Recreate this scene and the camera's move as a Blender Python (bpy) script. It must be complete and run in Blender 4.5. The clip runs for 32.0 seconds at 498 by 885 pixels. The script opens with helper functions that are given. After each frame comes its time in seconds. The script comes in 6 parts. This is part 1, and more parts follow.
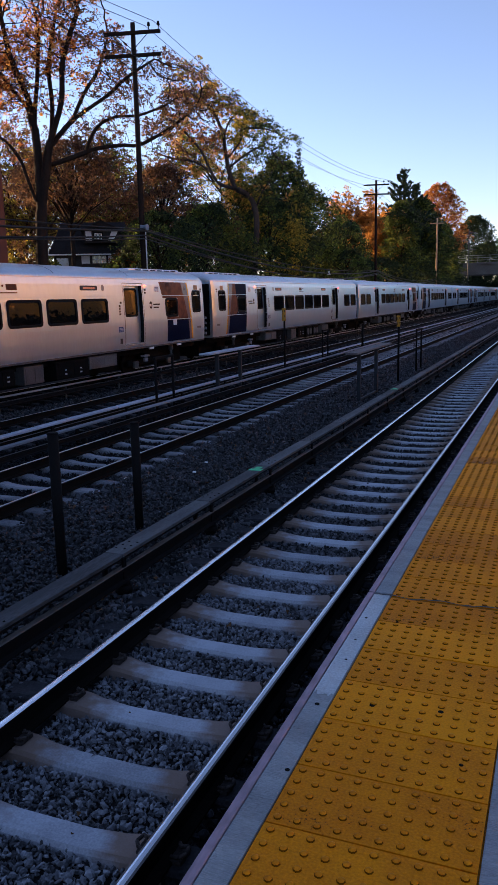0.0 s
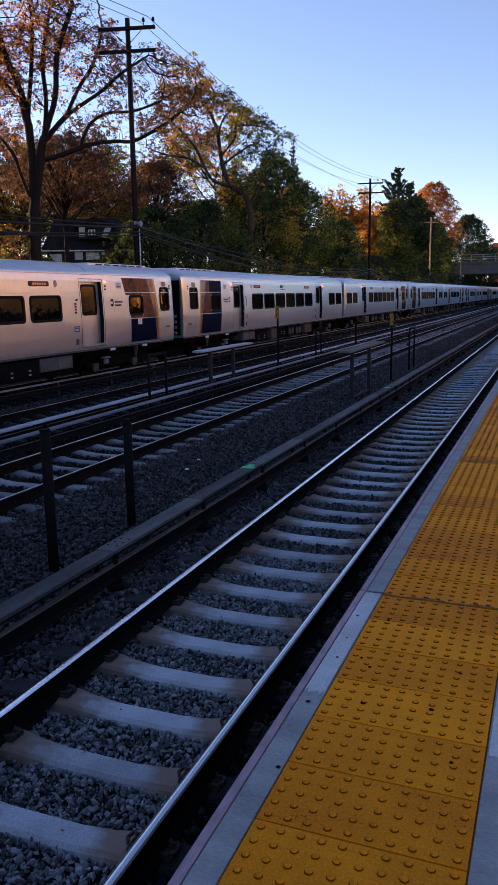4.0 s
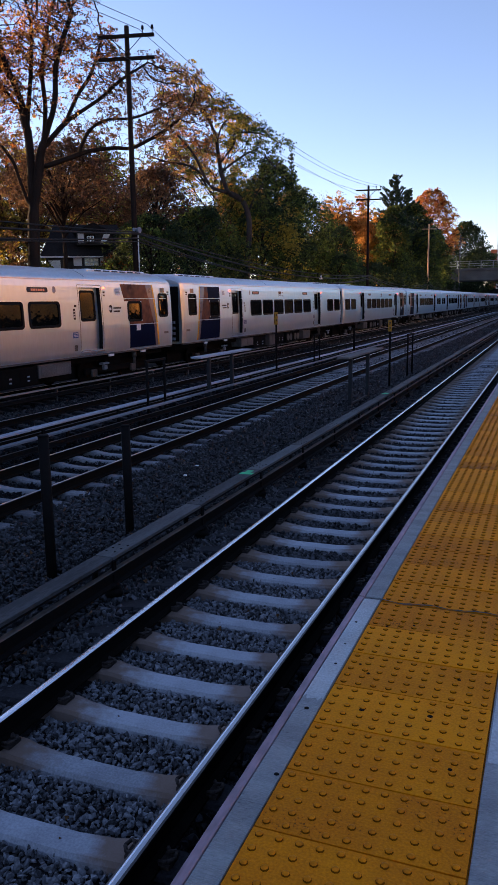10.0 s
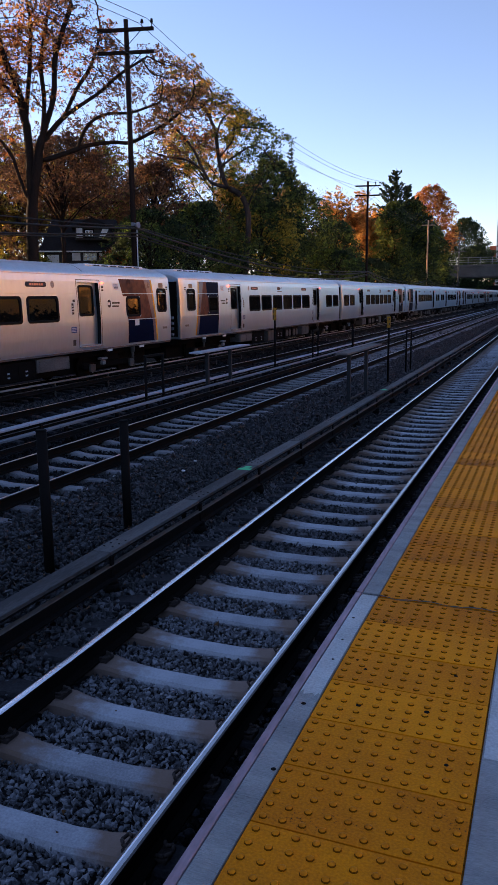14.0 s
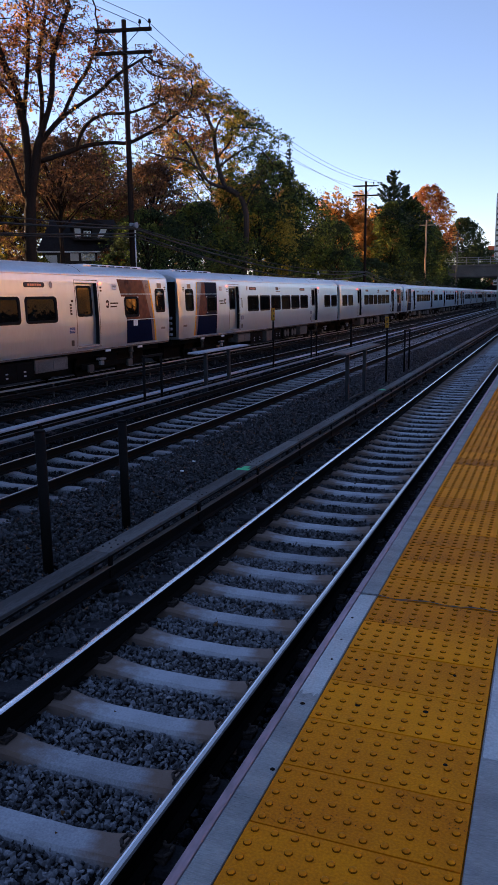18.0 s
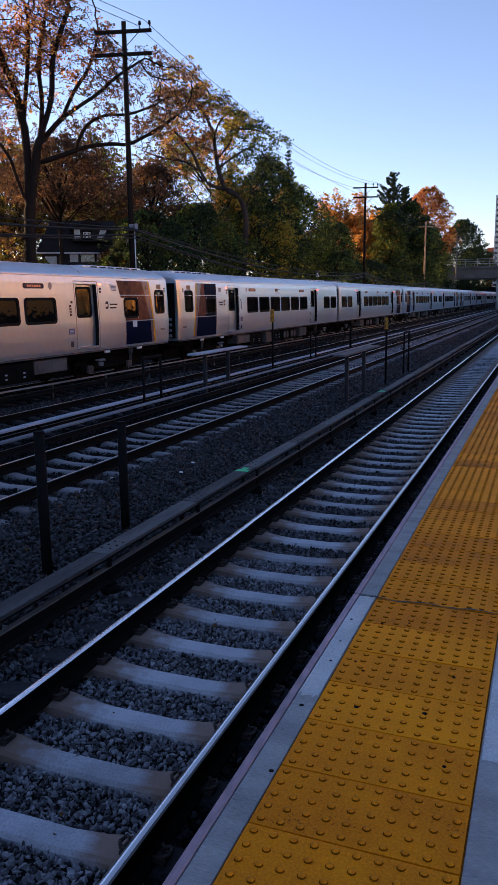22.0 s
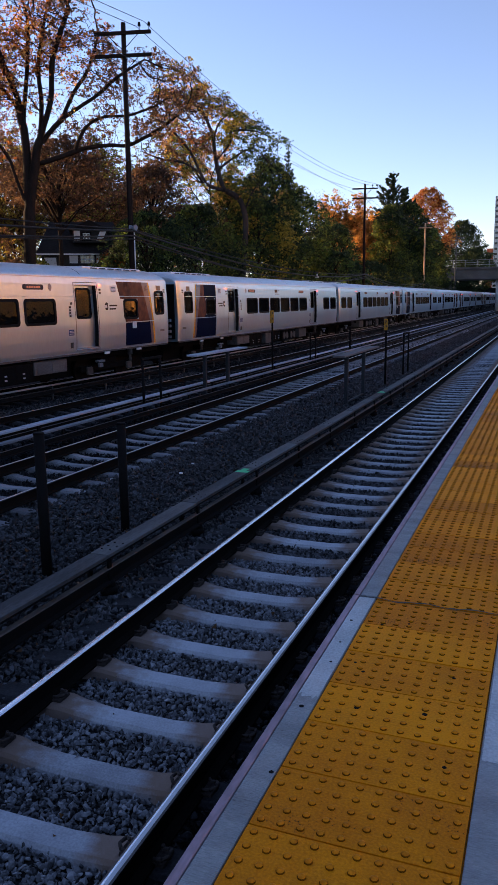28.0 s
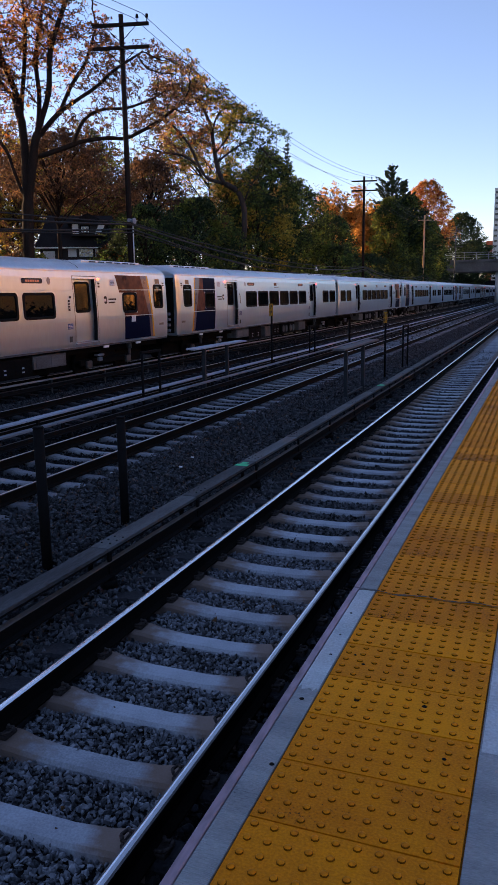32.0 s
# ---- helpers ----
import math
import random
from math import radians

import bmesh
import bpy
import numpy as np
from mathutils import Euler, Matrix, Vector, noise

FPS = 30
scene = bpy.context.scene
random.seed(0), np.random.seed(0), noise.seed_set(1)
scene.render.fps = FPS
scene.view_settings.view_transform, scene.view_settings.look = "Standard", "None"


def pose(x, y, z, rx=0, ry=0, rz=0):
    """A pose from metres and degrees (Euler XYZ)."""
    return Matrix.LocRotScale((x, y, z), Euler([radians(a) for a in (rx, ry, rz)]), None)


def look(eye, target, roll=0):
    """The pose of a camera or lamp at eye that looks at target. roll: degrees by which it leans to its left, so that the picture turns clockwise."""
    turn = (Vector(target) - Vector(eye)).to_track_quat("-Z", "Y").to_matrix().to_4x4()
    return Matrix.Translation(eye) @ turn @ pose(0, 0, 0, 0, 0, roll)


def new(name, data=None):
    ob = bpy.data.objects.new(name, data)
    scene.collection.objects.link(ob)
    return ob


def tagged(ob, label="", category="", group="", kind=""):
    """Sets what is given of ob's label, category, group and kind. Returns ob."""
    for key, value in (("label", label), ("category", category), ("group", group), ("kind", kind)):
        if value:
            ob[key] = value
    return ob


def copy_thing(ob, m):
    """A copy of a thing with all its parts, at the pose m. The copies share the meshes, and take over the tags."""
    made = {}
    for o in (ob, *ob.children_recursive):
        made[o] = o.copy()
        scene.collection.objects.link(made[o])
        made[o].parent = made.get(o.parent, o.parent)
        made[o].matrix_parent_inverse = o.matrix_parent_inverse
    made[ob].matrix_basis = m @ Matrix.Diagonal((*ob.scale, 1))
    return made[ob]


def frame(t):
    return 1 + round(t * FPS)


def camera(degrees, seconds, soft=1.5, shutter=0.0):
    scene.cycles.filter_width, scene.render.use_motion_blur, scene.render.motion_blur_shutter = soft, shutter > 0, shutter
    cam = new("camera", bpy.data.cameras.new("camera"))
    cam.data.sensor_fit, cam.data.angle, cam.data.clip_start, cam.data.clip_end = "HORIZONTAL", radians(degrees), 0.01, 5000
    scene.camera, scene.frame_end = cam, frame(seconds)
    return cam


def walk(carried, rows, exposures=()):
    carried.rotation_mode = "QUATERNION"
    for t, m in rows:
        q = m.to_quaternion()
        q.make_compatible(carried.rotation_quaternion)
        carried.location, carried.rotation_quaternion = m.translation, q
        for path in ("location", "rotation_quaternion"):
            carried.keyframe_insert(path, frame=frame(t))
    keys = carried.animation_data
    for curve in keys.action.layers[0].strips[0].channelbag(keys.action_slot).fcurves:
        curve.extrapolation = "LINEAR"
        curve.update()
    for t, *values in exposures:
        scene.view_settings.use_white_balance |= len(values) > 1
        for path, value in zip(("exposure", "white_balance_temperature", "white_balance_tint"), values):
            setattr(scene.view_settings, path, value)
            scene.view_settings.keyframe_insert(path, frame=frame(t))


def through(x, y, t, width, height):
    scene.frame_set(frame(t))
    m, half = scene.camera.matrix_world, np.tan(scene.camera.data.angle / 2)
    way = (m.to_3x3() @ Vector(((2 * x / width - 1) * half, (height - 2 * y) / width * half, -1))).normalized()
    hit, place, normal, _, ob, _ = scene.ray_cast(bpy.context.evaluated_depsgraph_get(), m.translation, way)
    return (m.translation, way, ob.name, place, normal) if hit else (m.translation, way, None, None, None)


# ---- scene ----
cam = camera(36.2, 32.0, soft=1.05)
EYE = (2.587, -3.707, 2.752)
TURNS = (
    (0, 79.272, 1.322, 22.053), (0.5, 79.401, 1.226, 21.981), (1, 79.416, 1.15, 21.917), (1.5, 79.353, 1.076, 21.838),
    (2, 79.269, 1.054, 21.764), (2.5, 79.072, 0.98, 21.69), (3, 78.996, 0.933, 21.646), (3.5, 79.081, 0.907, 21.606),
    (5.5, 79.084, 0.884, 21.514), (6, 79.255, 0.922, 21.499), (6.5, 79.419, 0.915, 21.506), (7, 79.388, 0.906, 21.478),
    (7.5, 79.227, 0.895, 21.478), (8, 79.315, 0.94, 21.485), (8.5, 79.354, 0.948, 21.513), (9, 79.619, 0.941, 21.511),
    (9.5, 79.672, 0.907, 21.48), (10, 79.533, 0.846, 21.465), (10.5, 79.426, 0.771, 21.435), (11, 79.375, 0.753, 21.43),
    (11.5, 79.274, 0.774, 21.44), (12, 79.221, 0.692, 21.439), (12.5, 79.188, 0.679, 21.416), (13, 79.189, 0.626, 21.405),
    (13.5, 79.223, 0.632, 21.407), (14, 79.206, 0.596, 21.374), (14.5, 79.309, 0.598, 21.34), (16.5, 79.332, 0.592, 21.287),
    (17, 79.207, 0.622, 21.281), (17.5, 79.208, 0.646, 21.28), (18, 79.218, 0.667, 21.25), (18.5, 79.262, 0.684, 21.256),
    (19, 79.272, 0.678, 21.254), (19.5, 79.23, 0.696, 21.245), (20, 79.28, 0.681, 21.236), (20.5, 79.286, 0.68, 21.23),
    (21, 79.259, 0.638, 21.243), (21.5, 79.198, 0.577, 21.222), (22, 79.316, 0.585, 21.21), (22.5, 79.18, 0.595, 21.214),
    (23, 79.076, 0.589, 21.218), (23.5, 79.087, 0.57, 21.216), (24, 79.102, 0.553, 21.187), (24.5, 79.149, 0.565, 21.17),
    (25, 79.154, 0.526, 21.151), (25.5, 79.259, 0.539, 21.148), (27.5, 79.357, 0.647, 21.173), (28, 79.391, 0.627, 21.182),
    (28.5, 79.25, 0.652, 21.164), (29, 79.048, 0.649, 21.158), (29.5, 78.999, 0.703, 21.158), (30, 79.116, 0.731, 21.152),
    (30.5, 79.28, 0.771, 21.129), (31, 79.204, 0.752, 21.137), (31.5, 79.059, 0.739, 21.121), (32, 78.9, 0.789, 21.12),
)
SHOTS = [(t, pose(*EYE, rx, ry, rz)) for t, rx, ry, rz in TURNS]
walk(cam, SHOTS, exposures=((0.0, 1.235, 6650, 11), (32.0, 1.235, 6650, 11)))

# world, sun
SUN_AZ, SUN_EL = -78.0, 10.0
world = bpy.data.worlds.new("evening_sky")
scene.world = world
world.use_nodes = True
wn = world.node_tree
sky = wn.nodes.new("ShaderNodeTexSky")
sky.sky_type = "NISHITA"
sky.sun_disc = False
sky.sun_elevation, sky.sun_rotation = radians(SUN_EL), radians(SUN_AZ)
sky.altitude, sky.air_density, sky.dust_density, sky.ozone_density = 1400, 1.0, 0.3, 2.6
wn.nodes["Background"].inputs["Strength"].default_value = 0.150
haze = wn.nodes.new("ShaderNodeMix")
haze.data_type, haze.blend_type = "RGBA", "MULTIPLY"
haze.inputs[0].default_value = 1.0
haze.inputs[7].default_value = (1.095, 0.868, 0.915, 1)
wn.links.new(sky.outputs["Color"], haze.inputs[6])
wn.links.new(haze.outputs[2], wn.nodes["Background"].inputs["Color"])
sun_data = bpy.data.lights.new("sun", "SUN")
sun_data.energy, sun_data.angle, sun_data.color = 5.0, radians(0.6), (1.0, 0.66, 0.38)
sun = new("sun", sun_data)
ca, sa = math.cos(radians(SUN_EL)), math.sin(radians(SUN_EL))
SUN_AT = Vector((math.sin(radians(SUN_AZ)) * ca, math.cos(radians(SUN_AZ)) * ca, sa))
sun.matrix_world = look(SUN_AT * 200, (0, 0, 0))


# ---- materials ----
def material(name, colour, rough=0.7, metal=0.0, second=None, scale=4.0, fine=40.0, amount=0.5, bump=0.2, depth=0.01, stretch=(1, 1, 1),
             island=0.0, each=0.0, coat=0.0, spread=0.15, emit=None, through=0.0, rough_var=0.1, tones=(), spec=0.2):
    """A surface with stains at one scale, grain at another, relief, and a difference from piece to piece."""
    m = bpy.data.materials.new(name)
    m.use_nodes = True
    n, links = m.node_tree.nodes, m.node_tree.links
    b = n["Principled BSDF"]
    where = n.new("ShaderNodeTexCoord")
    shift = n.new("ShaderNodeMapping")
    shift.inputs["Scale"].default_value = stretch
    links.new(where.outputs["Object"], shift.inputs["Vector"])
    big, small = n.new("ShaderNodeTexNoise"), n.new("ShaderNodeTexNoise")
    for node, s, d in ((big, scale, 4), (small, fine, 6)):
        node.inputs["Scale"].default_value, node.inputs["Detail"].default_value = s, d
        links.new(shift.outputs["Vector"], node.inputs["Vector"])
    sum_ = n.new("ShaderNodeMath")
    sum_.operation = "MULTIPLY_ADD"
    sum_.inputs[1].default_value = 0.5
    links.new(small.outputs["Fac"], sum_.inputs[0])
    half = n.new("ShaderNodeMath")
    half.operation = "MULTIPLY"
    half.inputs[1].default_value = 0.5
    links.new(big.outputs["Fac"], half.inputs[0])
    links.new(half.outputs[0], sum_.inputs[2])
    last = sum_.outputs[0]
    if island or each:
        info = n.new("ShaderNodeNewGeometry" if island else "ShaderNodeObjectInfo")
        add = n.new("ShaderNodeMath")
        add.operation = "MULTIPLY_ADD"
        add.inputs[1].default_value = island or each
        links.new(info.outputs["Random Per Island" if island else "Random"], add.inputs[0])
        less = n.new("ShaderNodeMath")
        less.operation = "SUBTRACT"
        less.inputs[1].default_value = (island or each) / 2
        links.new(last, less.inputs[0])
        links.new(less.outputs[0], add.inputs[2])
        last = add.outputs[0]
    ramp = n.new("ShaderNodeValToRGB")
    other = second or tuple(c * (1 - amount) for c in colour)
    e = ramp.color_ramp.elements
    e[0].position, e[0].color = 0.5 - spread, (*other, 1)
    e[1].position, e[1].color = 0.5 + spread, (*colour, 1)
    for at, c in tones:
        e.new(at).color = (*c, 1)
    links.new(last, ramp.inputs["Fac"])
    links.new(ramp.outputs["Color"], b.inputs["Base Color"])
    b.inputs["Metallic"].default_value = metal
    b.inputs["Specular IOR Level"].default_value = spec
    if rough_var:
        r = n.new("ShaderNodeMapRange")
        r.inputs["To Min"].default_value, r.inputs["To Max"].default_value = max(0.03, rough - rough_var), min(1, rough + rough_var)
        links.new(big.outputs["Fac"], r.inputs["Value"])
        links.new(r.outputs[0], b.inputs["Roughness"])
    else:
        b.inputs["Roughness"].default_value = rough
    b.inputs["Coat Weight"].default_value = coat
    if bump:
        bn = n.new("ShaderNodeBump")
        bn.inputs["Strength"].default_value, bn.inputs["Distance"].default_value = bump, depth
        links.new(small.outputs["Fac"], bn.inputs["Height"])
        links.new(bn.outputs["Normal"], b.inputs["Normal"])
    if emit:
        b.inputs["Emission Color"].default_value, b.inputs["Emission Strength"].default_value = (*emit[0], 1), emit[1]
    if through:
        leaf = n.new("ShaderNodeBsdfTranslucent")
        mix = n.new("ShaderNodeMixShader")
        mix.inputs[0].default_value = through
        links.new(ramp.outputs["Color"], leaf.inputs["Color"])
        links.new(b.outputs[0], mix.inputs[1])
        links.new(leaf.outputs[0], mix.inputs[2])
        links.new(mix.outputs[0], n["Material Output"].inputs["Surface"])
    return m


def glass(name, tint, rough=0.04):
    m = bpy.data.materials.new(name)
    m.use_nodes = True
    b = m.node_tree.nodes["Principled BSDF"]
    b.inputs["Base Color"].default_value = (*tint, 1)
    b.inputs["Roughness"].default_value = rough
    b.inputs["Transmission Weight"].default_value = 0.5
    b.inputs["IOR"].default_value = 1.6
    n, links = m.node_tree.nodes, m.node_tree.links
    wave = n.new("ShaderNodeTexNoise")
    wave.inputs["Scale"].default_value = 2.2
    bn = n.new("ShaderNodeBump")
    bn.inputs["Strength"].default_value, bn.inputs["Distance"].default_value = 0.25, 0.02
    where = n.new("ShaderNodeTexCoord")
    links.new(where.outputs["Object"], wave.inputs["Vector"])
    links.new(wave.outputs["Fac"], bn.inputs["Height"])
    links.new(bn.outputs["Normal"], b.inputs["Normal"])
    return m


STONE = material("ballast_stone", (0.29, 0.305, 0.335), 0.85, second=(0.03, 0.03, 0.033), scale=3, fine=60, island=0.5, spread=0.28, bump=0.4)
STONE_MID = material("mid_ballast_stone", (0.135, 0.14, 0.155), 0.8, second=(0.005, 0.006, 0.007), scale=3, fine=60, island=0.6, spread=0.3, bump=0.4)
# Near-black, with the shade between ties and beside the train in the colour.
STONE_BLACK = material("shaded_ballast_stone", (0.026, 0.029, 0.034), 0.9, second=(0.0015, 0.0015, 0.002), scale=3, fine=60, island=0.6, spread=0.3, bump=0.3, spec=0.08)
STONE_DARK = material("dark_ballast_stone", (0.043, 0.046, 0.054), 0.6, second=(0.0015, 0.0015, 0.002), scale=3, fine=60, island=0.6, spread=0.22, bump=0.4, spec=0.32)
GROUND = material("cinder_ground", (0.020, 0.020, 0.022), 0.95, second=(0.006, 0.006, 0.007), scale=0.5, fine=14, bump=0.8, depth=0.06)


def stained_tie():
    """Concrete with brown iron stains that run out from the rail seats."""
    m = material("stained_concrete_tie", (0.455, 0.487, 0.54), 0.8, second=(0.25, 0.263, 0.29), scale=3.0, fine=70, each=0.22, bump=0.35, spread=0.16)
    n, links = m.node_tree.nodes, m.node_tree.links
    b = n["Principled BSDF"]
    base = b.inputs["Base Color"].links[0].from_socket
    where, split, far = n.new("ShaderNodeTexCoord"), n.new("ShaderNodeSeparateXYZ"), n.new("ShaderNodeMath")
    links.new(where.outputs["Object"], split.inputs[0])
    far.operation = "ABSOLUTE"
    links.new(split.outputs["X"], far.inputs[0])
    cloud = n.new("ShaderNodeTexNoise")
    cloud.inputs["Scale"].default_value, cloud.inputs["Detail"].default_value = 7, 5
    links.new(where.outputs["Object"], cloud.inputs["Vector"])
    add, reach, mix = n.new("ShaderNodeMath"), n.new("ShaderNodeMapRange"), n.new("ShaderNodeMix")
    add.operation = "MULTIPLY_ADD"
    add.inputs[1].default_value = 0.6
    links.new(cloud.outputs["Fac"], add.inputs[0])
    links.new(far.outputs[0], add.inputs[2])
    reach.inputs["From Min"].default_value, reach.inputs["From Max"].default_value = 0.61, 0.80
    reach.inputs["To Max"].default_value = 0.85
    links.new(add.outputs[0], reach.inputs["Value"])
    mix.data_type = "RGBA"
    mix.inputs[7].default_value = (0.19, 0.118, 0.078, 1)
    links.new(reach.outputs[0], mix.inputs[0])
    links.new(base, mix.inputs[6])
    links.new(mix.outputs[2], b.inputs["Base Color"])
    return m


TIE = stained_tie()
RUST = material("rusty_steel", (0.010, 0.008, 0.0072), 0.9, 0.0, spec=0.05, second=(0.005, 0.004, 0.003), scale=5, fine=60)
HEAD = material("polished_rail_head", (0.90, 0.91, 0.93), 0.22, 1.0, second=(0.68, 0.68, 0.70), scale=1.2, fine=50, bump=0.03, stretch=(4, 0.3, 1))
HEAD_DULL = material("dull_rail_head", (0.60, 0.55, 0.51), 0.32, 1.0, second=(0.40, 0.34, 0.30), scale=1.2, fine=50, bump=0.03, stretch=(4, 0.3, 1))
HEAD_GREY = material("greyed_rail_head", (0.52, 0.54, 0.58), 0.33, 1.0, second=(0.36, 0.36, 0.38), scale=1.2, fine=50, bump=0.03, stretch=(4, 0.3, 1))
HEAD_SIDE = material("worn_rail_shoulder", (0.16, 0.15, 0.15), 0.5, 0.8, second=(0.06, 0.05, 0.045), scale=2.0, fine=50, bump=0.05, stretch=(4, 0.3, 1))
CLIP = material("rusty_spring_clip", (0.07, 0.055, 0.05), 0.75, second=(0.02, 0.015, 0.013), scale=9, fine=80)
CONDUCTOR = material("dull_conductor_steel", (0.17, 0.145, 0.125), 0.6, 0.2, second=(0.06, 0.048, 0.04), scale=2.5, fine=40, stretch=(4, 0.5, 1), bump=0.1)
BOARD = material("weathered_cover_board", (0.125, 0.126, 0.128), 0.75, second=(0.04, 0.04, 0.042), scale=1.5, fine=30, stretch=(3, 0.4, 3), bump=0.25, each=0.2)
BOARD_MID = material("grey_cover_board", (0.20, 0.22, 0.26), 0.65, second=(0.10, 0.11, 0.13), scale=1.0, fine=30, stretch=(3, 0.3, 3), bump=0.15, each=0.2)
BOARD_TAN = material("brown_cover_board", (0.30, 0.26, 0.24), 0.65, second=(0.17, 0.145, 0.13), scale=1.0, fine=30, stretch=(3, 0.3, 3), bump=0.15, each=0.2)
BOARD_BLUE = material("pale_blue_board", (0.38, 0.43, 0.52), 0.6, second=(0.22, 0.24, 0.28), scale=1.0, fine=30, stretch=(3, 0.3, 3), bump=0.15, each=0.2)
STAND = material("dark_stand_steel", (0.03, 0.033, 0.04), 0.7, second=(0.015, 0.016, 0.018), scale=3, fine=40)
BLACK = material("black_iron", (0.009, 0.0085, 0.009), 0.8, 0.0, spec=0.06, second=(0.006, 0.006, 0.006), scale=3, fine=40)
GREY_STEEL = material("galvanised_steel", (0.33, 0.35, 0.38), 0.5, 0.7, second=(0.2, 0.21, 0.23), scale=3, fine=30, bump=0.1)
CONCRETE = material("platform_concrete", (0.36, 0.38, 0.385), 0.85, second=(0.20, 0.21, 0.215), scale=2.2, fine=60, bump=0.7, stretch=(0.7, 4.5, 1), spread=0.15, tones=((0.30, (0.09, 0.09, 0.095)),))
CONCRETE_PALE = material("pale_concrete", (0.56, 0.60, 0.61), 0.85, second=(0.36, 0.385, 0.39), scale=5, fine=90, bump=0.4, spread=0.13)
TACTILE = material("yellow_tactile", (0.87, 0.287, 0.002), 0.7, second=(0.54, 0.144, 0.002), scale=3.4, fine=110, bump=0.45, depth=0.005, each=0.30, spread=0.16,
                   tones=((0.31, (0.11, 0.042, 0.006)),), spec=0.12)
TACTILE_DARK = material("dark_panel_bed", (0.25, 0.10, 0.004), 0.85, second=(0.08, 0.034, 0.004), scale=3, fine=90, bump=0.1)
# Dome foot darkened: the shade round each dome is put into its colour.
TACTILE_SIDE = material("shaded_dome_foot", (0.21, 0.064, 0.002), 0.85, second=(0.11, 0.036, 0.002), scale=3, fine=90, bump=0.1, spec=0.05)
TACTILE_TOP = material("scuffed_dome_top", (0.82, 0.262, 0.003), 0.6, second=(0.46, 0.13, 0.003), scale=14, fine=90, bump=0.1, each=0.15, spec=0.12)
MAUVE = material("mauve_edge_strip", (0.41, 0.29, 0.34), 0.6, second=(0.19, 0.15, 0.17), scale=2, fine=40, stretch=(1, 0.3, 1), bump=0.15)
STEEL = material("brushed_stainless", (0.63, 0.79, 0.90), 0.35, 0.95, second=(0.56, 0.71, 0.82), scale=0.7, fine=9, bump=0.02, stretch=(1, 0.6, 0.25), rough_var=0.05)
STEEL_LOW = material("fluted_stainless", (0.64, 0.765, 0.865), 0.36, 0.95, second=(0.57, 0.68, 0.78), scale=0.9, fine=12, bump=0.03, stretch=(1, 1.2, 0.3), rough_var=0.04)
ROOF = material("roof_steel", (0.76, 0.75, 0.75), 0.34, 0.85, second=(0.60, 0.60, 0.62), scale=0.8, fine=12, bump=0.03)
RUBBER = material("black_rubber", (0.009, 0.009, 0.01), 0.7, spec=0.08, bump=0.05)
UNDER = material("underframe_black", (0.008, 0.0075, 0.0075), 0.9, 0.0, spec=0.04, second=(0.004, 0.004, 0.004), scale=3, fine=20)
UNDER_GREY = material("underframe_grey", (0.055, 0.055, 0.06), 0.6, 0.3, second=(0.09, 0.09, 0.09), scale=3, fine=20)
NAVY = material("navy_film", (0.005, 0.009, 0.029), 0.4, second=(0.003, 0.005, 0.018), scale=1, fine=10, bump=0.0, spec=0.012)
# Warm brown reflection of the navy film as a colour; also tints a marking.
PLUM = material("plum_reflection", (0.25, 0.083, 0.040), 0.3, second=(0.06, 0.024, 0.02), scale=0.8, fine=4, bump=0.0, spec=0.03)
YELLOW = material("yellow_film", (0.85, 0.42, 0.02), 0.35, second=(0.62, 0.28, 0.02), bump=0.0, coat=0.3)
TAN = material("mauve_grey_film", (0.21, 0.135, 0.125), 0.3, second=(0.13, 0.085, 0.085), bump=0.0, coat=0.3)
BLUE_MARK = material("blue_film", (0.05, 0.10, 0.28), 0.4, second=(0.04, 0.08, 0.22), bump=0.0)
WHITE = material("white_enamel", (0.75, 0.76, 0.78), 0.45, second=(0.6, 0.6, 0.62), bump=0.05)
INK = material("dark_ink", (0.03, 0.03, 0.04), 0.5, bump=0.0)
GLASS = glass("tinted_window_glass", (0.012, 0.011, 0.010))
AMBER = material("amber_display", (0.02, 0.008, 0.004), 0.4, emit=((1.0, 0.30, 0.18), 0.22), bump=0.0)
RED_LAMP = material("red_door_lamp", (0.3, 0.02, 0.01), 0.3, emit=((1.0, 0.04, 0.02), 9.0), bump=0.0)
WOOD = material("creosoted_pole", (0.028, 0.018, 0.014), 0.9, spec=0.06, second=(0.012, 0.009, 0.008), scale=2, fine=24, stretch=(6, 6, 0.25), bump=0.4)
# Pale tan stands in for evening sun on the third pole.
POLE_TAN = material("sunlit_pole_tan", (0.48, 0.30, 0.17), 0.85, second=(0.34, 0.2, 0.11), scale=2, fine=24, stretch=(6, 6, 0.25), bump=0.3)
CABLE = material("black_cable", (0.02, 0.02, 0.02), 0.6, bump=0.0)
SIGN_YELLOW = material("yellow_sign", (0.45, 0.23, 0.02), 0.6, second=(0.3, 0.15, 0.015), bump=0.05)
GREEN_MARK = material("green_spray_paint", (0.02, 0.62, 0.24), 0.5, second=(0.02, 0.45, 0.17), scale=20, bump=0.1)
BARK = material("dark_bark", (0.034, 0.023, 0.018), 0.95, spec=0.06, second=(0.013, 0.010, 0.009), scale=1.2, fine=16, stretch=(3, 3, 0.5), bump=0.6, depth=0.03)
BARK_PALE = material("grey_bark", (0.075, 0.058, 0.05), 0.95, second=(0.018, 0.014, 0.013), scale=1.2, fine=16, stretch=(3, 3, 0.5), bump=0.6, depth=0.03)


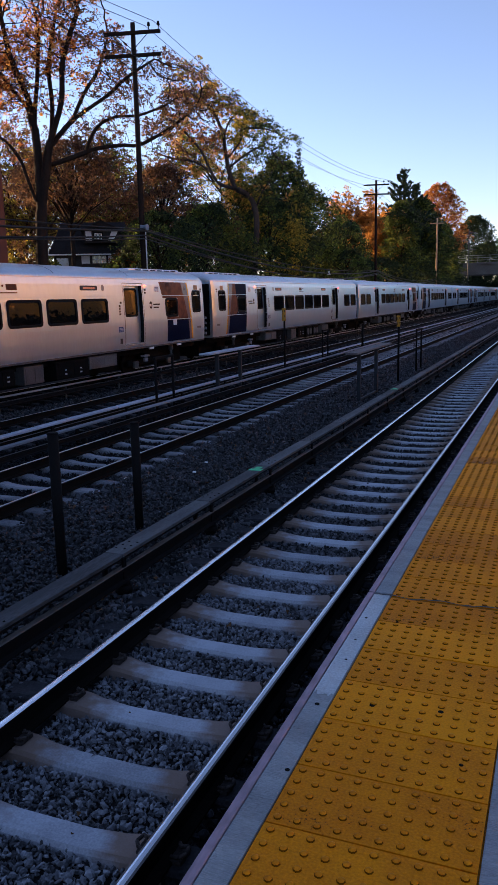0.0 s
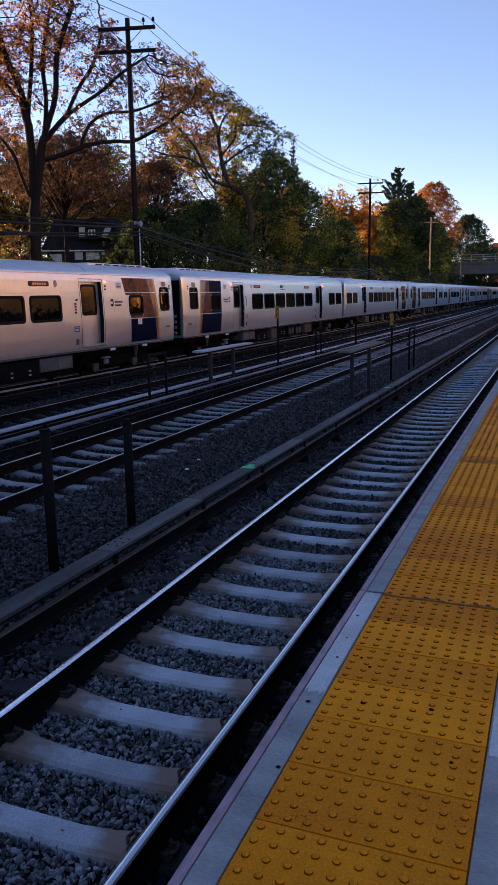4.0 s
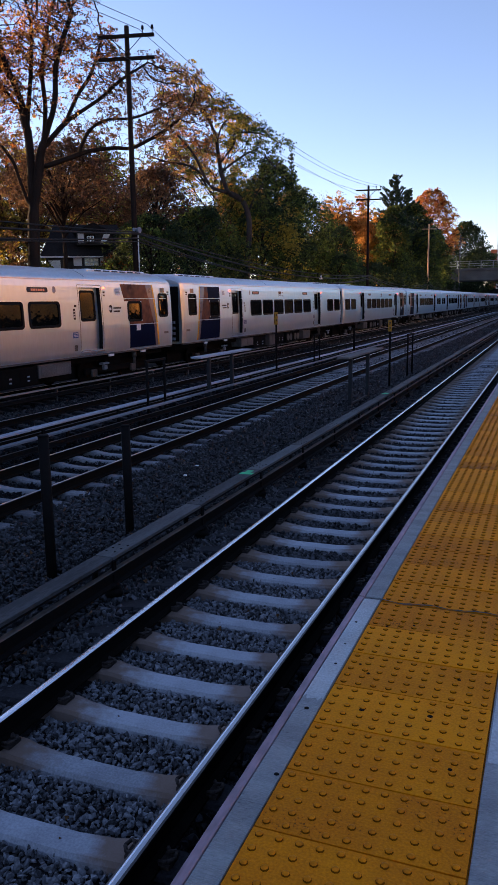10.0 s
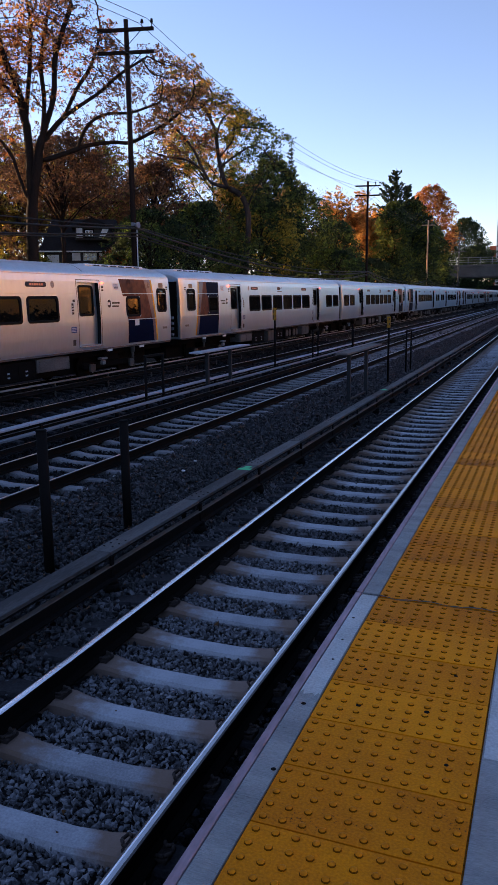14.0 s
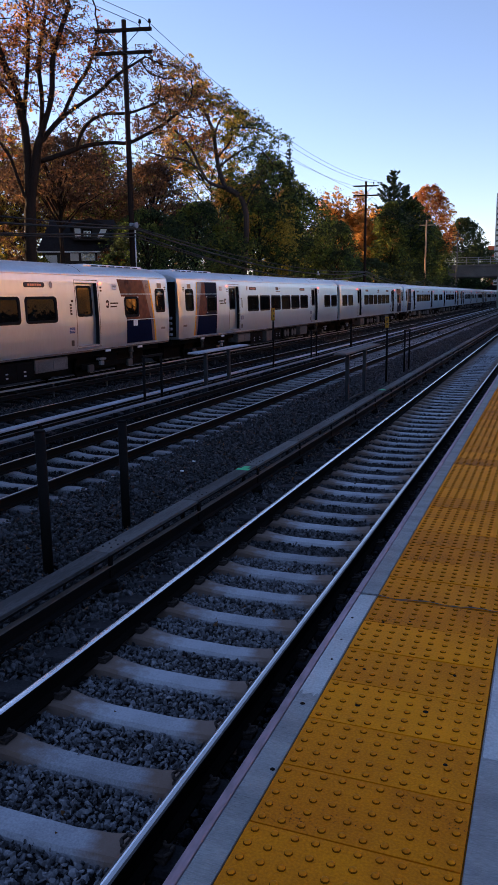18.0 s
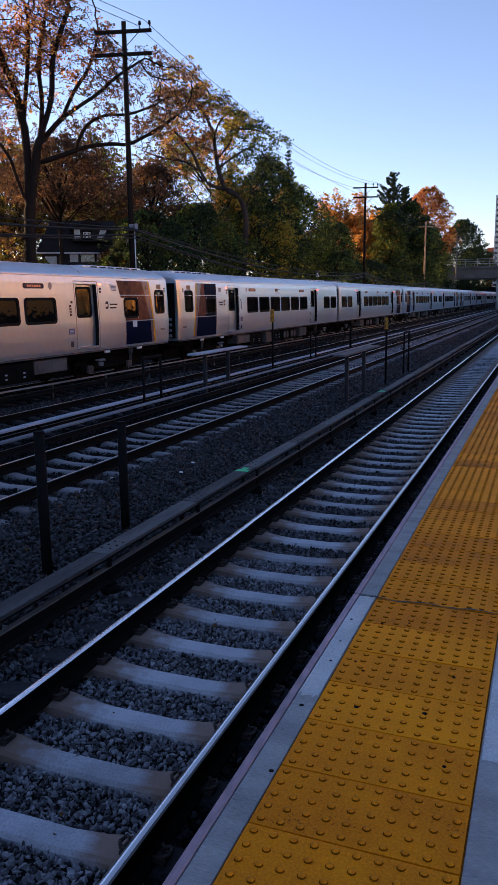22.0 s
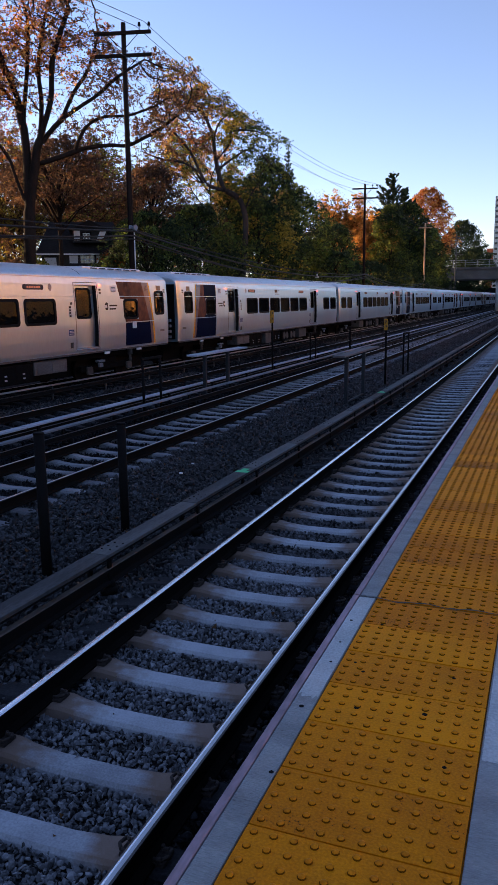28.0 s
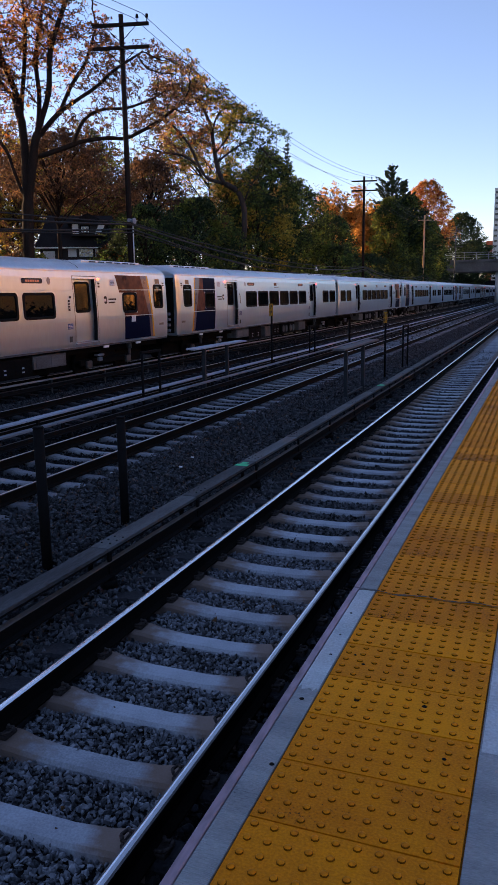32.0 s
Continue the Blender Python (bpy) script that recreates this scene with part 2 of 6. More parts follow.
def foliage(name, light, dark, through=0.66):
    return material(name, light, 0.65, second=dark, scale=0.35, fine=6, island=0.5, spread=0.3, bump=0.0, through=through, rough_var=0.0)


LEAF_RUST = foliage("rust_leaves", (0.58, 0.20, 0.045), (0.12, 0.04, 0.018))
LEAF_ORANGE = foliage("orange_leaves", (0.80, 0.45, 0.12), (0.42, 0.18, 0.045), 0.75)
LEAF_BROWN = foliage("brown_leaves", (0.22, 0.118, 0.06), (0.055, 0.034, 0.022))
# Brown leaves with the shade they stand in put into the colour.
LEAF_SHADED = foliage("shaded_brown_leaves", (0.125, 0.07, 0.046), (0.032, 0.020, 0.015), 0.45)
LEAF_YELLOW = foliage("yellow_leaves", (0.54, 0.40, 0.06), (0.12, 0.10, 0.022))
LEAF_OLIVE = foliage("olive_leaves", (0.21, 0.225, 0.045), (0.035, 0.05, 0.014))
LEAF_FALLEN = foliage("fallen_leaves_brown", (0.20, 0.10, 0.04), (0.06, 0.03, 0.015), 0.1)
LEAF_GREEN = foliage("green_leaves", (0.165, 0.225, 0.05), (0.022, 0.042, 0.015))
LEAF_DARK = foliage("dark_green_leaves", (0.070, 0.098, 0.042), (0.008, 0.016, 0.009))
NEEDLE = foliage("conifer_needles", (0.04, 0.065, 0.03), (0.014, 0.025, 0.014), 0.15)
TIE_DARK = material("dark_dirty_tie", (0.045, 0.045, 0.05), 0.9, second=(0.012, 0.012, 0.014), scale=4, fine=50)
# Near-black colour of the added walls, for dark reflections and backdrops.
DARK_WALL = material("dark_added_wall", (0.016, 0.015, 0.015), 0.9, spec=0.05, second=(0.008, 0.007, 0.007), scale=0.3, fine=3)
TIE_PALE = material("pale_concrete_tie", (0.24, 0.25, 0.275), 0.8, second=(0.09, 0.092, 0.104), scale=2.5, fine=50, each=0.25, bump=0.25)
BRICK = material("red_brick", (0.30, 0.10, 0.06), 0.85, second=(0.18, 0.06, 0.04), scale=2, fine=20, each=0.3)
STUCCO = material("dark_house_siding", (0.045, 0.042, 0.042), 0.9, second=(0.028, 0.026, 0.026), scale=1, fine=10)
SHINGLE = material("dark_roof_shingle", (0.03, 0.028, 0.028), 0.95, spec=0.05, second=(0.016, 0.014, 0.014), scale=1, fine=10, bump=0.5)
BRIDGE = material("bridge_concrete", (0.15, 0.145, 0.14), 0.85, second=(0.08, 0.077, 0.075), scale=0.5, fine=6, bump=0.3, depth=0.03)
FAR_WALL = material("orange_reflected_wall", (0.93, 0.45, 0.13), 0.85, second=(0.82, 0.37, 0.09), scale=0.2, fine=3)
TOWER = material("tower_cladding", (0.60, 0.58, 0.55), 0.7, second=(0.48, 0.46, 0.44), scale=0.1, fine=2)


# ---- mesh helpers ----
def quick(name, verts, faces, mats, which=None, smooth=False):
    """A mesh from arrays of corners and of faces with the same number of corners."""
    verts, faces = np.asarray(verts, np.float32), np.asarray(faces, np.int32)
    me = bpy.data.meshes.new(name)
    k = faces.shape[1]
    me.vertices.add(len(verts))
    me.vertices.foreach_set("co", verts.ravel())
    me.loops.add(faces.size)
    me.loops.foreach_set("vertex_index", faces.ravel())
    me.polygons.add(len(faces))
    me.polygons.foreach_set("loop_start", np.arange(0, faces.size, k, dtype=np.int32))
    for m in mats if isinstance(mats, (list, tuple)) else (mats,):
        me.materials.append(m)
    if which is not None:
        me.polygons.foreach_set("material_index", np.asarray(which, np.int32))
    me.polygons.foreach_set("use_smooth", np.full(len(faces), smooth, bool))
    me.update(calc_edges=True)
    return me


def finish(name, bm, mats, smooth=False):
    bmesh.ops.recalc_face_normals(bm, faces=bm.faces)
    me = bpy.data.meshes.new(name)
    if smooth:
        for f in bm.faces:
            f.smooth = True
    bm.to_mesh(me)
    bm.free()
    for m in mats if isinstance(mats, (list, tuple)) else (mats,):
        me.materials.append(m)
    return me


def put(name, me, parent=None, at=None, label=""):
    ob = new(name, me)
    if parent is not None:
        ob.parent = parent
    if at is not None:
        ob.matrix_basis = at
    return tagged(ob, label)


def part(name, bm, mats, parent, label="", smooth=False, at=None):
    return put(name, finish(name, bm, mats, smooth), parent, at, label)


def thing(name, label, category, at=None, group="", kind=""):
    ob = new(name)
    ob.empty_display_size = 0.1
    if at is not None:
        ob.matrix_basis = at
    return tagged(ob, label, category, group, kind)


def box(bm, x0, x1, y0, y1, z0, z1, bevel=0.0, mat=0, taper=0.0):
    xs, ys = (x0, x1), (y0, y1)
    v = []
    for z, t in ((z0, 0.0), (z1, taper)):
        v += [bm.verts.new((xs[0] + t, ys[0] + t, z)), bm.verts.new((xs[1] - t, ys[0] + t, z)),
              bm.verts.new((xs[1] - t, ys[1] - t, z)), bm.verts.new((xs[0] + t, ys[1] - t, z))]
    fs = [bm.faces.new([v[i] for i in q]) for q in ((3, 2, 1, 0), (4, 5, 6, 7), (0, 1, 5, 4), (1, 2, 6, 5), (2, 3, 7, 6), (3, 0, 4, 7))]
    for f in fs:
        f.material_index = mat
    if bevel:
        es = list({e for f in fs for e in f.edges})
        bmesh.ops.bevel(bm, geom=es, offset=bevel, segments=2, affect="EDGES", profile=0.6)
    return bm


def tube(bm, a, b, r0, r1=None, n=10, mat=0, caps=True):
    a, b = Vector(a), Vector(b)
    q = (b - a).to_track_quat("Z", "Y")
    rings = []
    for p, r in ((a, r0), (b, r0 if r1 is None else r1)):
        rings.append([bm.verts.new(p + q @ Vector((r * math.cos(i * math.tau / n), r * math.sin(i * math.tau / n), 0))) for i in range(n)])
    for i in range(n):
        f = bm.faces.new((rings[0][i], rings[0][(i + 1) % n], rings[1][(i + 1) % n], rings[1][i]))
        f.smooth, f.material_index = True, mat
    if caps:
        bm.faces.new(rings[0][::-1]).material_index = mat
        bm.faces.new(rings[1]).material_index = mat
    return bm


def extrude_y(bm, outline, y0, y1, mat=0, mats=None):
    """A bar along y with the given outline in x and z."""
    a = [bm.verts.new((x, y0, z)) for x, z in outline]
    b = [bm.verts.new((x, y1, z)) for x, z in outline]
    k = len(outline)
    for i in range(k):
        f = bm.faces.new((a[i], a[(i + 1) % k], b[(i + 1) % k], b[i]))
        f.material_index = mats[i] if mats else mat
    bm.faces.new(a[::-1]).material_index = mat
    bm.faces.new(b).material_index = mat
    return bm


def B():
    return bmesh.new()


# ---- ground, tracks, platform ----
def ground():
    xs = np.concatenate([[-1500, -600, -200, -90, -45, -30], np.arange(-22, 12, 2.0), [12, 30, 90, 300, 1500]])
    ys = np.concatenate([[-1500, -300, -60], np.arange(-16, 60, 3.0), [60, 90, 130, 200, 400, 900, 3000]])
    verts = []
    for y in ys:
        for x in xs:
            bank = 0.0
            if x < -20:
                bank = min(1.0, (-20 - x) / 15) * 2.2
            verts.append((x, y, -0.27 + bank + 0.02 * noise.noise((x * 0.7, y * 0.7, 0))))
    w = len(xs)
    faces = [(j * w + i, j * w + i + 1, (j + 1) * w + i + 1, (j + 1) * w + i) for j in range(len(ys) - 1) for i in range(w - 1)]
    tagged(put("ground", quick("ground", verts, faces, GROUND, smooth=True)), "dark cinder ground of a railway cutting", "ground", kind="structure")


OCTA = np.array([(1.3, 0, 0), (-1.3, 0, 0), (0, 1.3, 0), (0, -1.3, 0), (0, 0, 1.2), (0, 0, -1.2)], np.float32)
OCTA_TRIS = np.array([(0, 2, 4), (2, 1, 4), (1, 3, 4), (3, 0, 4), (2, 0, 5), (1, 2, 5), (3, 1, 5), (0, 3, 5)])
G = (1 + 5 ** 0.5) / 2
ROCK = np.array([(-1, G, 0), (1, G, 0), (-1, -G, 0), (1, -G, 0), (0, -1, G), (0, 1, G), (0, -1, -G), (0, 1, -G), (G, 0, -1), (G, 0, 1), (-G, 0, -1), (-G, 0, 1)], np.float32) * 0.62
ROCK_TRIS = np.array([(0, 11, 5), (0, 5, 1), (0, 1, 7), (0, 7, 10), (0, 10, 11), (1, 5, 9), (5, 11, 4), (11, 10, 2), (10, 7, 6), (7, 1, 8),
                      (3, 9, 4), (3, 4, 2), (3, 2, 6), (3, 6, 8), (3, 8, 9), (4, 9, 5), (2, 4, 11), (6, 2, 10), (8, 6, 7), (9, 8, 1)])


def stones(name, label, x0, x1, y0, y1, step, size, z, mat, seed, lift=0.03, small=False):
    """Crushed stones, each an angular lump of its own."""
    rng = np.random.default_rng(seed)
    gx, gy = np.meshgrid(np.arange(x0, x1, step), np.arange(y0, y1, step))
    c = np.stack([gx.ravel(), gy.ravel(), np.full(gx.size, z)], 1)
    c[:, :2] += rng.uniform(-0.6, 0.6, (len(c), 2)) * step
    c[:, 2] += rng.uniform(-lift, lift, len(c))
    k = len(c)
    lump, tris = (OCTA, OCTA_TRIS) if small else (ROCK, ROCK_TRIS)
    v = lump[None] * (1 + rng.uniform(-0.62, 0.35, (k, len(lump), 3)))
    if small:
        v = v + rng.uniform(-0.3, 0.3, (k, 6, 3))
    v = v * (size * rng.uniform(0.55, 1.25, (k, 1, 1)) * rng.uniform(0.34, 1.15, (k, 1, 3)))
    a = rng.normal(size=(k, 4))
    a /= np.linalg.norm(a, axis=1)[:, None]
    w_, x_, y_, z_ = a.T
    rot = np.stack([1 - 2 * (y_ * y_ + z_ * z_), 2 * (x_ * y_ - z_ * w_), 2 * (x_ * z_ + y_ * w_),
                    2 * (x_ * y_ + z_ * w_), 1 - 2 * (x_ * x_ + z_ * z_), 2 * (y_ * z_ - x_ * w_),
                    2 * (x_ * z_ - y_ * w_), 2 * (y_ * z_ + x_ * w_), 1 - 2 * (x_ * x_ + y_ * y_)], 1).reshape(k, 3, 3)
    v = np.einsum("kij,knj->kni", rot, v) + c[:, None]
    f = tris[None] + (np.arange(k) * len(lump))[:, None, None]
    ob = put(name, quick(name, v.reshape(-1, 3), f.reshape(-1, 3), mat))
    tagged(ob, label, "ballast", kind="stuff")


TRACK_X = (0.0, -5.25, -8.95, -12.9)
TIE_PITCH = 0.61
TIE_Y = -0.446 - 0.11


def tie_mesh(name, mats, wide=1.0):
    """A concrete tie with raised rail seats and a waist that dips."""
    bm = B()
    prof = [(-1.30, -0.20, 0.13), (-1.12, -0.168, 0.13), (-0.80, -0.166, 0.13), (-0.60, -0.165, 0.128), (-0.48, -0.185, 0.115), (-0.25, -0.205, 0.11), (0.25, -0.205, 0.11),
            (0.48, -0.185, 0.115), (0.60, -0.165, 0.128), (0.80, -0.166, 0.13), (1.12, -0.168, 0.13), (1.30, -0.20, 0.13)]
    rows = []
    for x, z, h in prof:
        h *= wide
        rows.append([bm.verts.new(p) for p in ((x, -h - 0.02, -0.36), (x, -h, z - 0.025), (x, -h + 0.02, z), (x, h - 0.02, z), (x, h, z - 0.025), (x, h + 0.02, -0.36))])
    for i, (a, b) in enumerate(zip(rows, rows[1:])):
        for k in range(5):
            f = bm.faces.new((a[k], a[k + 1], b[k + 1], b[k]))
            # Both ends darker: dirty on the field side, matched on the platform side.
            f.material_index = 1 if i in (0, 1, len(prof) - 2, len(prof) - 3) else 0
    bm.faces.new(rows[0])
    bm.faces.new(rows[-1][::-1])
    return finish(name, bm, mats)


def rail_outline(c):
    half = [(0.075, -0.165), (0.075, -0.15), (0.018, -0.13), (0.010, -0.045), (0.034, -0.036), (0.035, -0.012), (0.030, -0.004), (0.017, -0.0008), (0.006, 0.0)]
    return [(c + x, z) for x, z in half] + [(c - x, z) for x, z in half[::-1]]


def track(x, name, label, head, y0, y1, near, clips):
    root = thing(name, label, "track", pose(x, 0, 0), kind="structure")
    for side in (-0.753, 0.753):
        bm = B()
        out = rail_outline(side)
        mats = [0] * len(out)
        for i in (7, 8, 9):
            mats[i] = 1
        mats[6] = mats[10] = 2
        if side > 0:
            mats[7] = mats[8] = 3
        else:
            mats[6] = 1
        extrude_y(bm, out, y0, y1, mats=mats)
        part("rail", bm, [RUST, head, HEAD_SIDE, HEAD_GREY], root, "rusty steel rail with a polished head")
    first = math.ceil((y0 - TIE_Y) / TIE_PITCH)
    # The far tracks take the dark tie tone whole.
    me = tie_mesh("tie", [TIE, TIE_DARK] if x == 0 else [TIE_PALE if x > -6 else TIE_DARK] * 2, 0.92 if x == 0 else 0.78)
    clip = B()
    for s in (-1, 1):
        box(clip, s * 0.10 - 0.035, s * 0.10 + 0.035, -0.065, 0.065, -0.168, -0.140, 0.008)
        loop = [(0.07, -0.055, -0.128), (0.12, -0.060, -0.118), (0.150, -0.020, -0.118), (0.135, 0.030, -0.115), (0.10, 0.010, -0.110), (0.075, 0.050, -0.122)]
        for p, q in zip(loop, loop[1:]):
            tube(clip, (s * p[0], p[1], p[2]), (s * q[0], q[1], q[2]), 0.011, n=6)
    clip_me = finish("rail_clip", clip, CLIP)
    rest = []
    for i in range(first, int((y1 - TIE_Y) / TIE_PITCH)):
        y = TIE_Y + i * TIE_PITCH
        if y < near:
            t = put("tie", me, root, pose(random.uniform(-0.012, 0.012), y + random.uniform(-0.012, 0.012), random.uniform(-0.006, 0.006), 0, 0, random.uniform(-0.5, 0.5)))
            if y < clips:
                for side in (-0.753, 0.753):
                    put("rail_clip", clip_me, t, pose(side, 0, 0))
        else:
            rest.append(y)
    if rest:
        bm = B()
        for y in rest:
            box(bm, -1.3, 1.3, y - 0.10, y + 0.10, -0.36, -0.17)
        tagged(part("far_ties", bm, TIE if x == 0 else TIE_PALE if x > -6 else TIE_DARK, root), kind="stuff")
    return root


def third_rail(x, name, label, mat, y0, y1, near_side, pieces, half=0.115, lift=0.0):
    """A conductor rail under a cover board that stands on brackets. near_side: the side on which the rail lies open, 1 or -1."""
    root = thing(name, label, "third rail", pose(x, 0, lift))
    bm = B()
    o = near_side * 0.105
    out = [(o - 0.04, -0.06), (o + 0.04, -0.06), (o + 0.04, -0.045), (o + 0.012, -0.035), (o + 0.012, 0.02), (o + 0.03, 0.03), (o + 0.03, 0.055),
           (o - 0.03, 0.055), (o - 0.03, 0.03), (o - 0.012, 0.02), (o - 0.012, -0.035), (o - 0.04, -0.045)]
    # The grey top face paints the light on the rail's top.
    extrude_y(bm, out, y0, y1, mats=[1 if i == 6 else 0 for i in range(12)])
    part("conductor_rail", bm, [BLACK, UNDER_GREY], root, "dark steel conductor rail")
    L = 3.05
    board = B()
    box(board, -half * 0.72, half, 0.012, L - 0.012, 0.165, 0.205, 0.006)
    board_me = finish("cover_board", board, mat)
    bracket = B()
    if lift:
        box(bracket, -0.02, 0.02, -0.025, 0.025, -0.28 - lift, 0.165)
    else:
        box(bracket, -0.09, -0.05, -0.04, 0.04, -0.28, 0.165)
        box(bracket, -0.09, 0.16, -0.06, 0.06, -0.30, -0.16, 0.01)
        tube(bracket, (o, 0, -0.18), (o, 0, -0.06), 0.06, 0.045, 8)
        box(bracket, -0.09, 0.10, -0.03, 0.03, 0.14, 0.165)
    bracket_me = finish("bracket", bracket, BOARD if lift else BLACK)
    y = y0
    for i in range(pieces):
        put("cover_board", board_me, root, pose(random.uniform(-0.006, 0.006), y + (0 if near_side > 0 else L), random.uniform(-0.004, 0.004), 0, 0, 0 if near_side > 0 else 180))
        put("bracket", bracket_me, root, pose(0, y + 0.4, 0, 0, 0, 0 if near_side > 0 else 180))
        y += L
    if y < y1:
        bm = B()
        box(bm, -half * 0.72, half, y, y1, 0.165, 0.205)
        part("far_cover_board", bm, mat, root)
    return root


def near_third_rail(x, label, y0, pitch, pieces, y1):
    """The conductor rail beside the near track: it stands on round insulators, with its board held over it and towards the field side."""
    root = thing("third_rail", label, "third rail", pose(x, 0, 0))
    bm = B()
    out = [(-0.055, -0.065), (0.055, -0.065), (0.055, -0.05), (0.014, -0.035), (0.014, 0.045), (0.036, 0.055), (0.036, 0.084), (0.030, 0.09),
           (-0.030, 0.09), (-0.036, 0.084), (-0.036, 0.055), (-0.014, 0.045), (-0.014, -0.035), (-0.055, -0.05)]
    # Top faces get a lighter steel, which paints the lit top of the rail.
    extrude_y(bm, out, y0, y1, mats=[1 if i in (6, 7, 8) else 0 for i in range(14)])
    part("conductor_rail", bm, [BLACK, CONDUCTOR], root, "dull steel conductor rail with a lighter top")
    board = B()
    box(board, -0.212, 0.0, 0.006, pitch - 0.006, 0.188, 0.225, 0.007)
    for i in range(3):
        for j in range(2):
            c = (-0.17 + j * 0.10 + 0.012 * i, 0.16 + 0.11 * i)
            tube(board, (c[0], c[1], 0.225), (c[0], c[1], 0.231), 0.013, 0.010, 6, mat=1)
    board_me = finish("cover_board", board, [BOARD, BLACK])
    lip = B()
    box(lip, -0.008, 0.006, 0.006, pitch - 0.006, 0.172, 0.190, 0.003)
    lip_me = finish("board_lip", lip, BLACK)
    foot = B()
    for z, r in ((-0.30, 0.105), (-0.235, 0.085), (-0.17, 0.095), (-0.11, 0.075)):
        tube(foot, (0, 0, z), (0, 0, z + 0.07), r, r * 0.82, 12)
    foot_me = finish("insulator", foot, BLACK)
    arm = B()
    box(arm, -0.235, -0.20, -0.03, 0.03, -0.30, 0.215, 0.006)
    box(arm, 0.002, 0.030, -0.028, 0.028, -0.065, 0.190, 0.006)
    box(arm, -0.235, 0.03, -0.025, 0.025, 0.165, 0.187)
    arm_me = finish("bracket", arm, BLACK)
    y = y0
    for i in range(pieces):
        b = put("cover_board", board_me, root, pose(random.uniform(-0.006, 0.006), y, random.uniform(-0.004, 0.004), random.uniform(-0.15, 0.15), random.uniform(-1.2, 1.2), 0))
        put("board_lip", lip_me, b)
        put("insulator", foot_me, root, pose(0, y, 0))
        put("bracket", arm_me, root, pose(0, y, 0))
        y += pitch
    bm = B()
    box(bm, -0.212, 0.0, y, y1, 0.188, 0.225)
    part("far_cover_board", bm, BOARD, root)
    return root


PLAT_Z = 1.22
TILE_X0, TILE_X1, TILE_P = 1.838, 2.452, 0.305


def platform():
    root = thing("platform", "concrete station platform with a yellow tactile edge", "platform", kind="structure")
    # slab in sections, the joint seen at y = 0.03
    joints = [-9.1, 0.03, 9.2, 18.3, 27.4, 36.5, 45.6, 64, 82, 100, 118]
    for a, b in zip(joints, joints[1:]):
        bm = B()
        box(bm, 1.746, TILE_X0 - 0.004, a + 0.008, b - 0.008, PLAT_Z - 0.25, PLAT_Z, 0.008)
        part("coping", bm, CONCRETE, root, "grey concrete platform coping")
        bm = B()
        box(bm, TILE_X0 - 0.004, TILE_X1 + 0.006, a + 0.008, b - 0.008, PLAT_Z - 0.25, PLAT_Z - 0.012)
        box(bm, TILE_X1 + 0.003, 9.0, a + 0.008, b - 0.008, PLAT_Z - 0.25, PLAT_Z - 0.002, 0.006)
        part("slab", bm, CONCRETE, root, "grey concrete platform slab")
        bm = B()
        box(bm, TILE_X0 - 0.003, TILE_X1 + 0.004, a + 0.008, min(b, 34.2) - 0.008, PLAT_Z - 0.0115, PLAT_Z - 0.0075)
        if a < 34:
            part("panel_bed", bm, TACTILE_DARK, root, "dark mortar bed under the panels")
        else:
            bm.free()
        bm = B()
        box(bm, 1.714, 1.744, a + 0.006, b - 0.006, PLAT_Z - 0.10, PLAT_Z + 0.003, 0.004)
        part("edge_strip", bm, MAUVE, root, "worn mauve edge strip")
    # patch of pale concrete beside the joint
    bm = B()
    ragged = random.Random(8)
    low = [(1.75 + 0.08 * k / 9, -1.06 + 0.012 * math.sin(k * 1.7) + ragged.uniform(-0.012, 0.012)) for k in range(10)]
    high = [(1.75 + 0.08 * k / 9, 0.015) for k in range(10)]
    for k in range(9):
        q = (low[k], low[k + 1], high[k + 1], high[k])
        bm.faces.new([bm.verts.new((px, py, PLAT_Z + 0.0015)) for px, py in q])
    part("patch", bm, CONCRETE_PALE, root, "pale mortar patch on the coping")
    bm = B()
    box(bm, TILE_X1 + 0.010, 8.9, -1.262, 0.012, PLAT_Z - 0.006, PLAT_Z - 0.0005)
    part("patch", bm, CONCRETE_PALE, root, "paler renewed strip of the slab")
    bm = B()
    box(bm, 2.25, 2.55, -9, 118, -0.3, PLAT_Z - 0.25)
    box(bm, 8.7, 9.0, -9, 118, -0.3, PLAT_Z - 0.25)
    part("support_wall", bm, BRIDGE, root, "dark concrete wall under the platform")
    # tactile panels with rows of domes
    bm = B()
    w, p = TILE_X1 - TILE_X0, TILE_P
    box(bm, 0.002, w - 0.002, 0.0035, p - 0.0035, -0.012, 0.0, 0.0015)
    dx = w / 10
    for i in range(10):
        for j in range(5):
            cx, cy = (i + 0.5) * dx, (j + 0.5) * p / 5
            rings = []
            for r, z in ((0.0132, 0.0), (0.0114, 0.0046), (0.0078, 0.0074), (0.0030, 0.0086)):
                rings.append([bm.verts.new((cx + r * math.cos(k * math.tau / 8), cy + r * math.sin(k * math.tau / 8), z)) for k in range(8)])
            for a, b in zip(rings, rings[1:]):
                for k in range(8):
                    f = bm.faces.new((a[k], a[(k + 1) % 8], b[(k + 1) % 8], b[k]))
                    # The lowest ring takes the shaded foot colour.
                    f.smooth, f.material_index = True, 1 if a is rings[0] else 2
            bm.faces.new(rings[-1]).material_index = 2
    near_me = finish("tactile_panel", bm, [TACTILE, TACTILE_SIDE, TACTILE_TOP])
    for i in range(-28, 120):
        y = i * TILE_P
        if y > 34:
            break
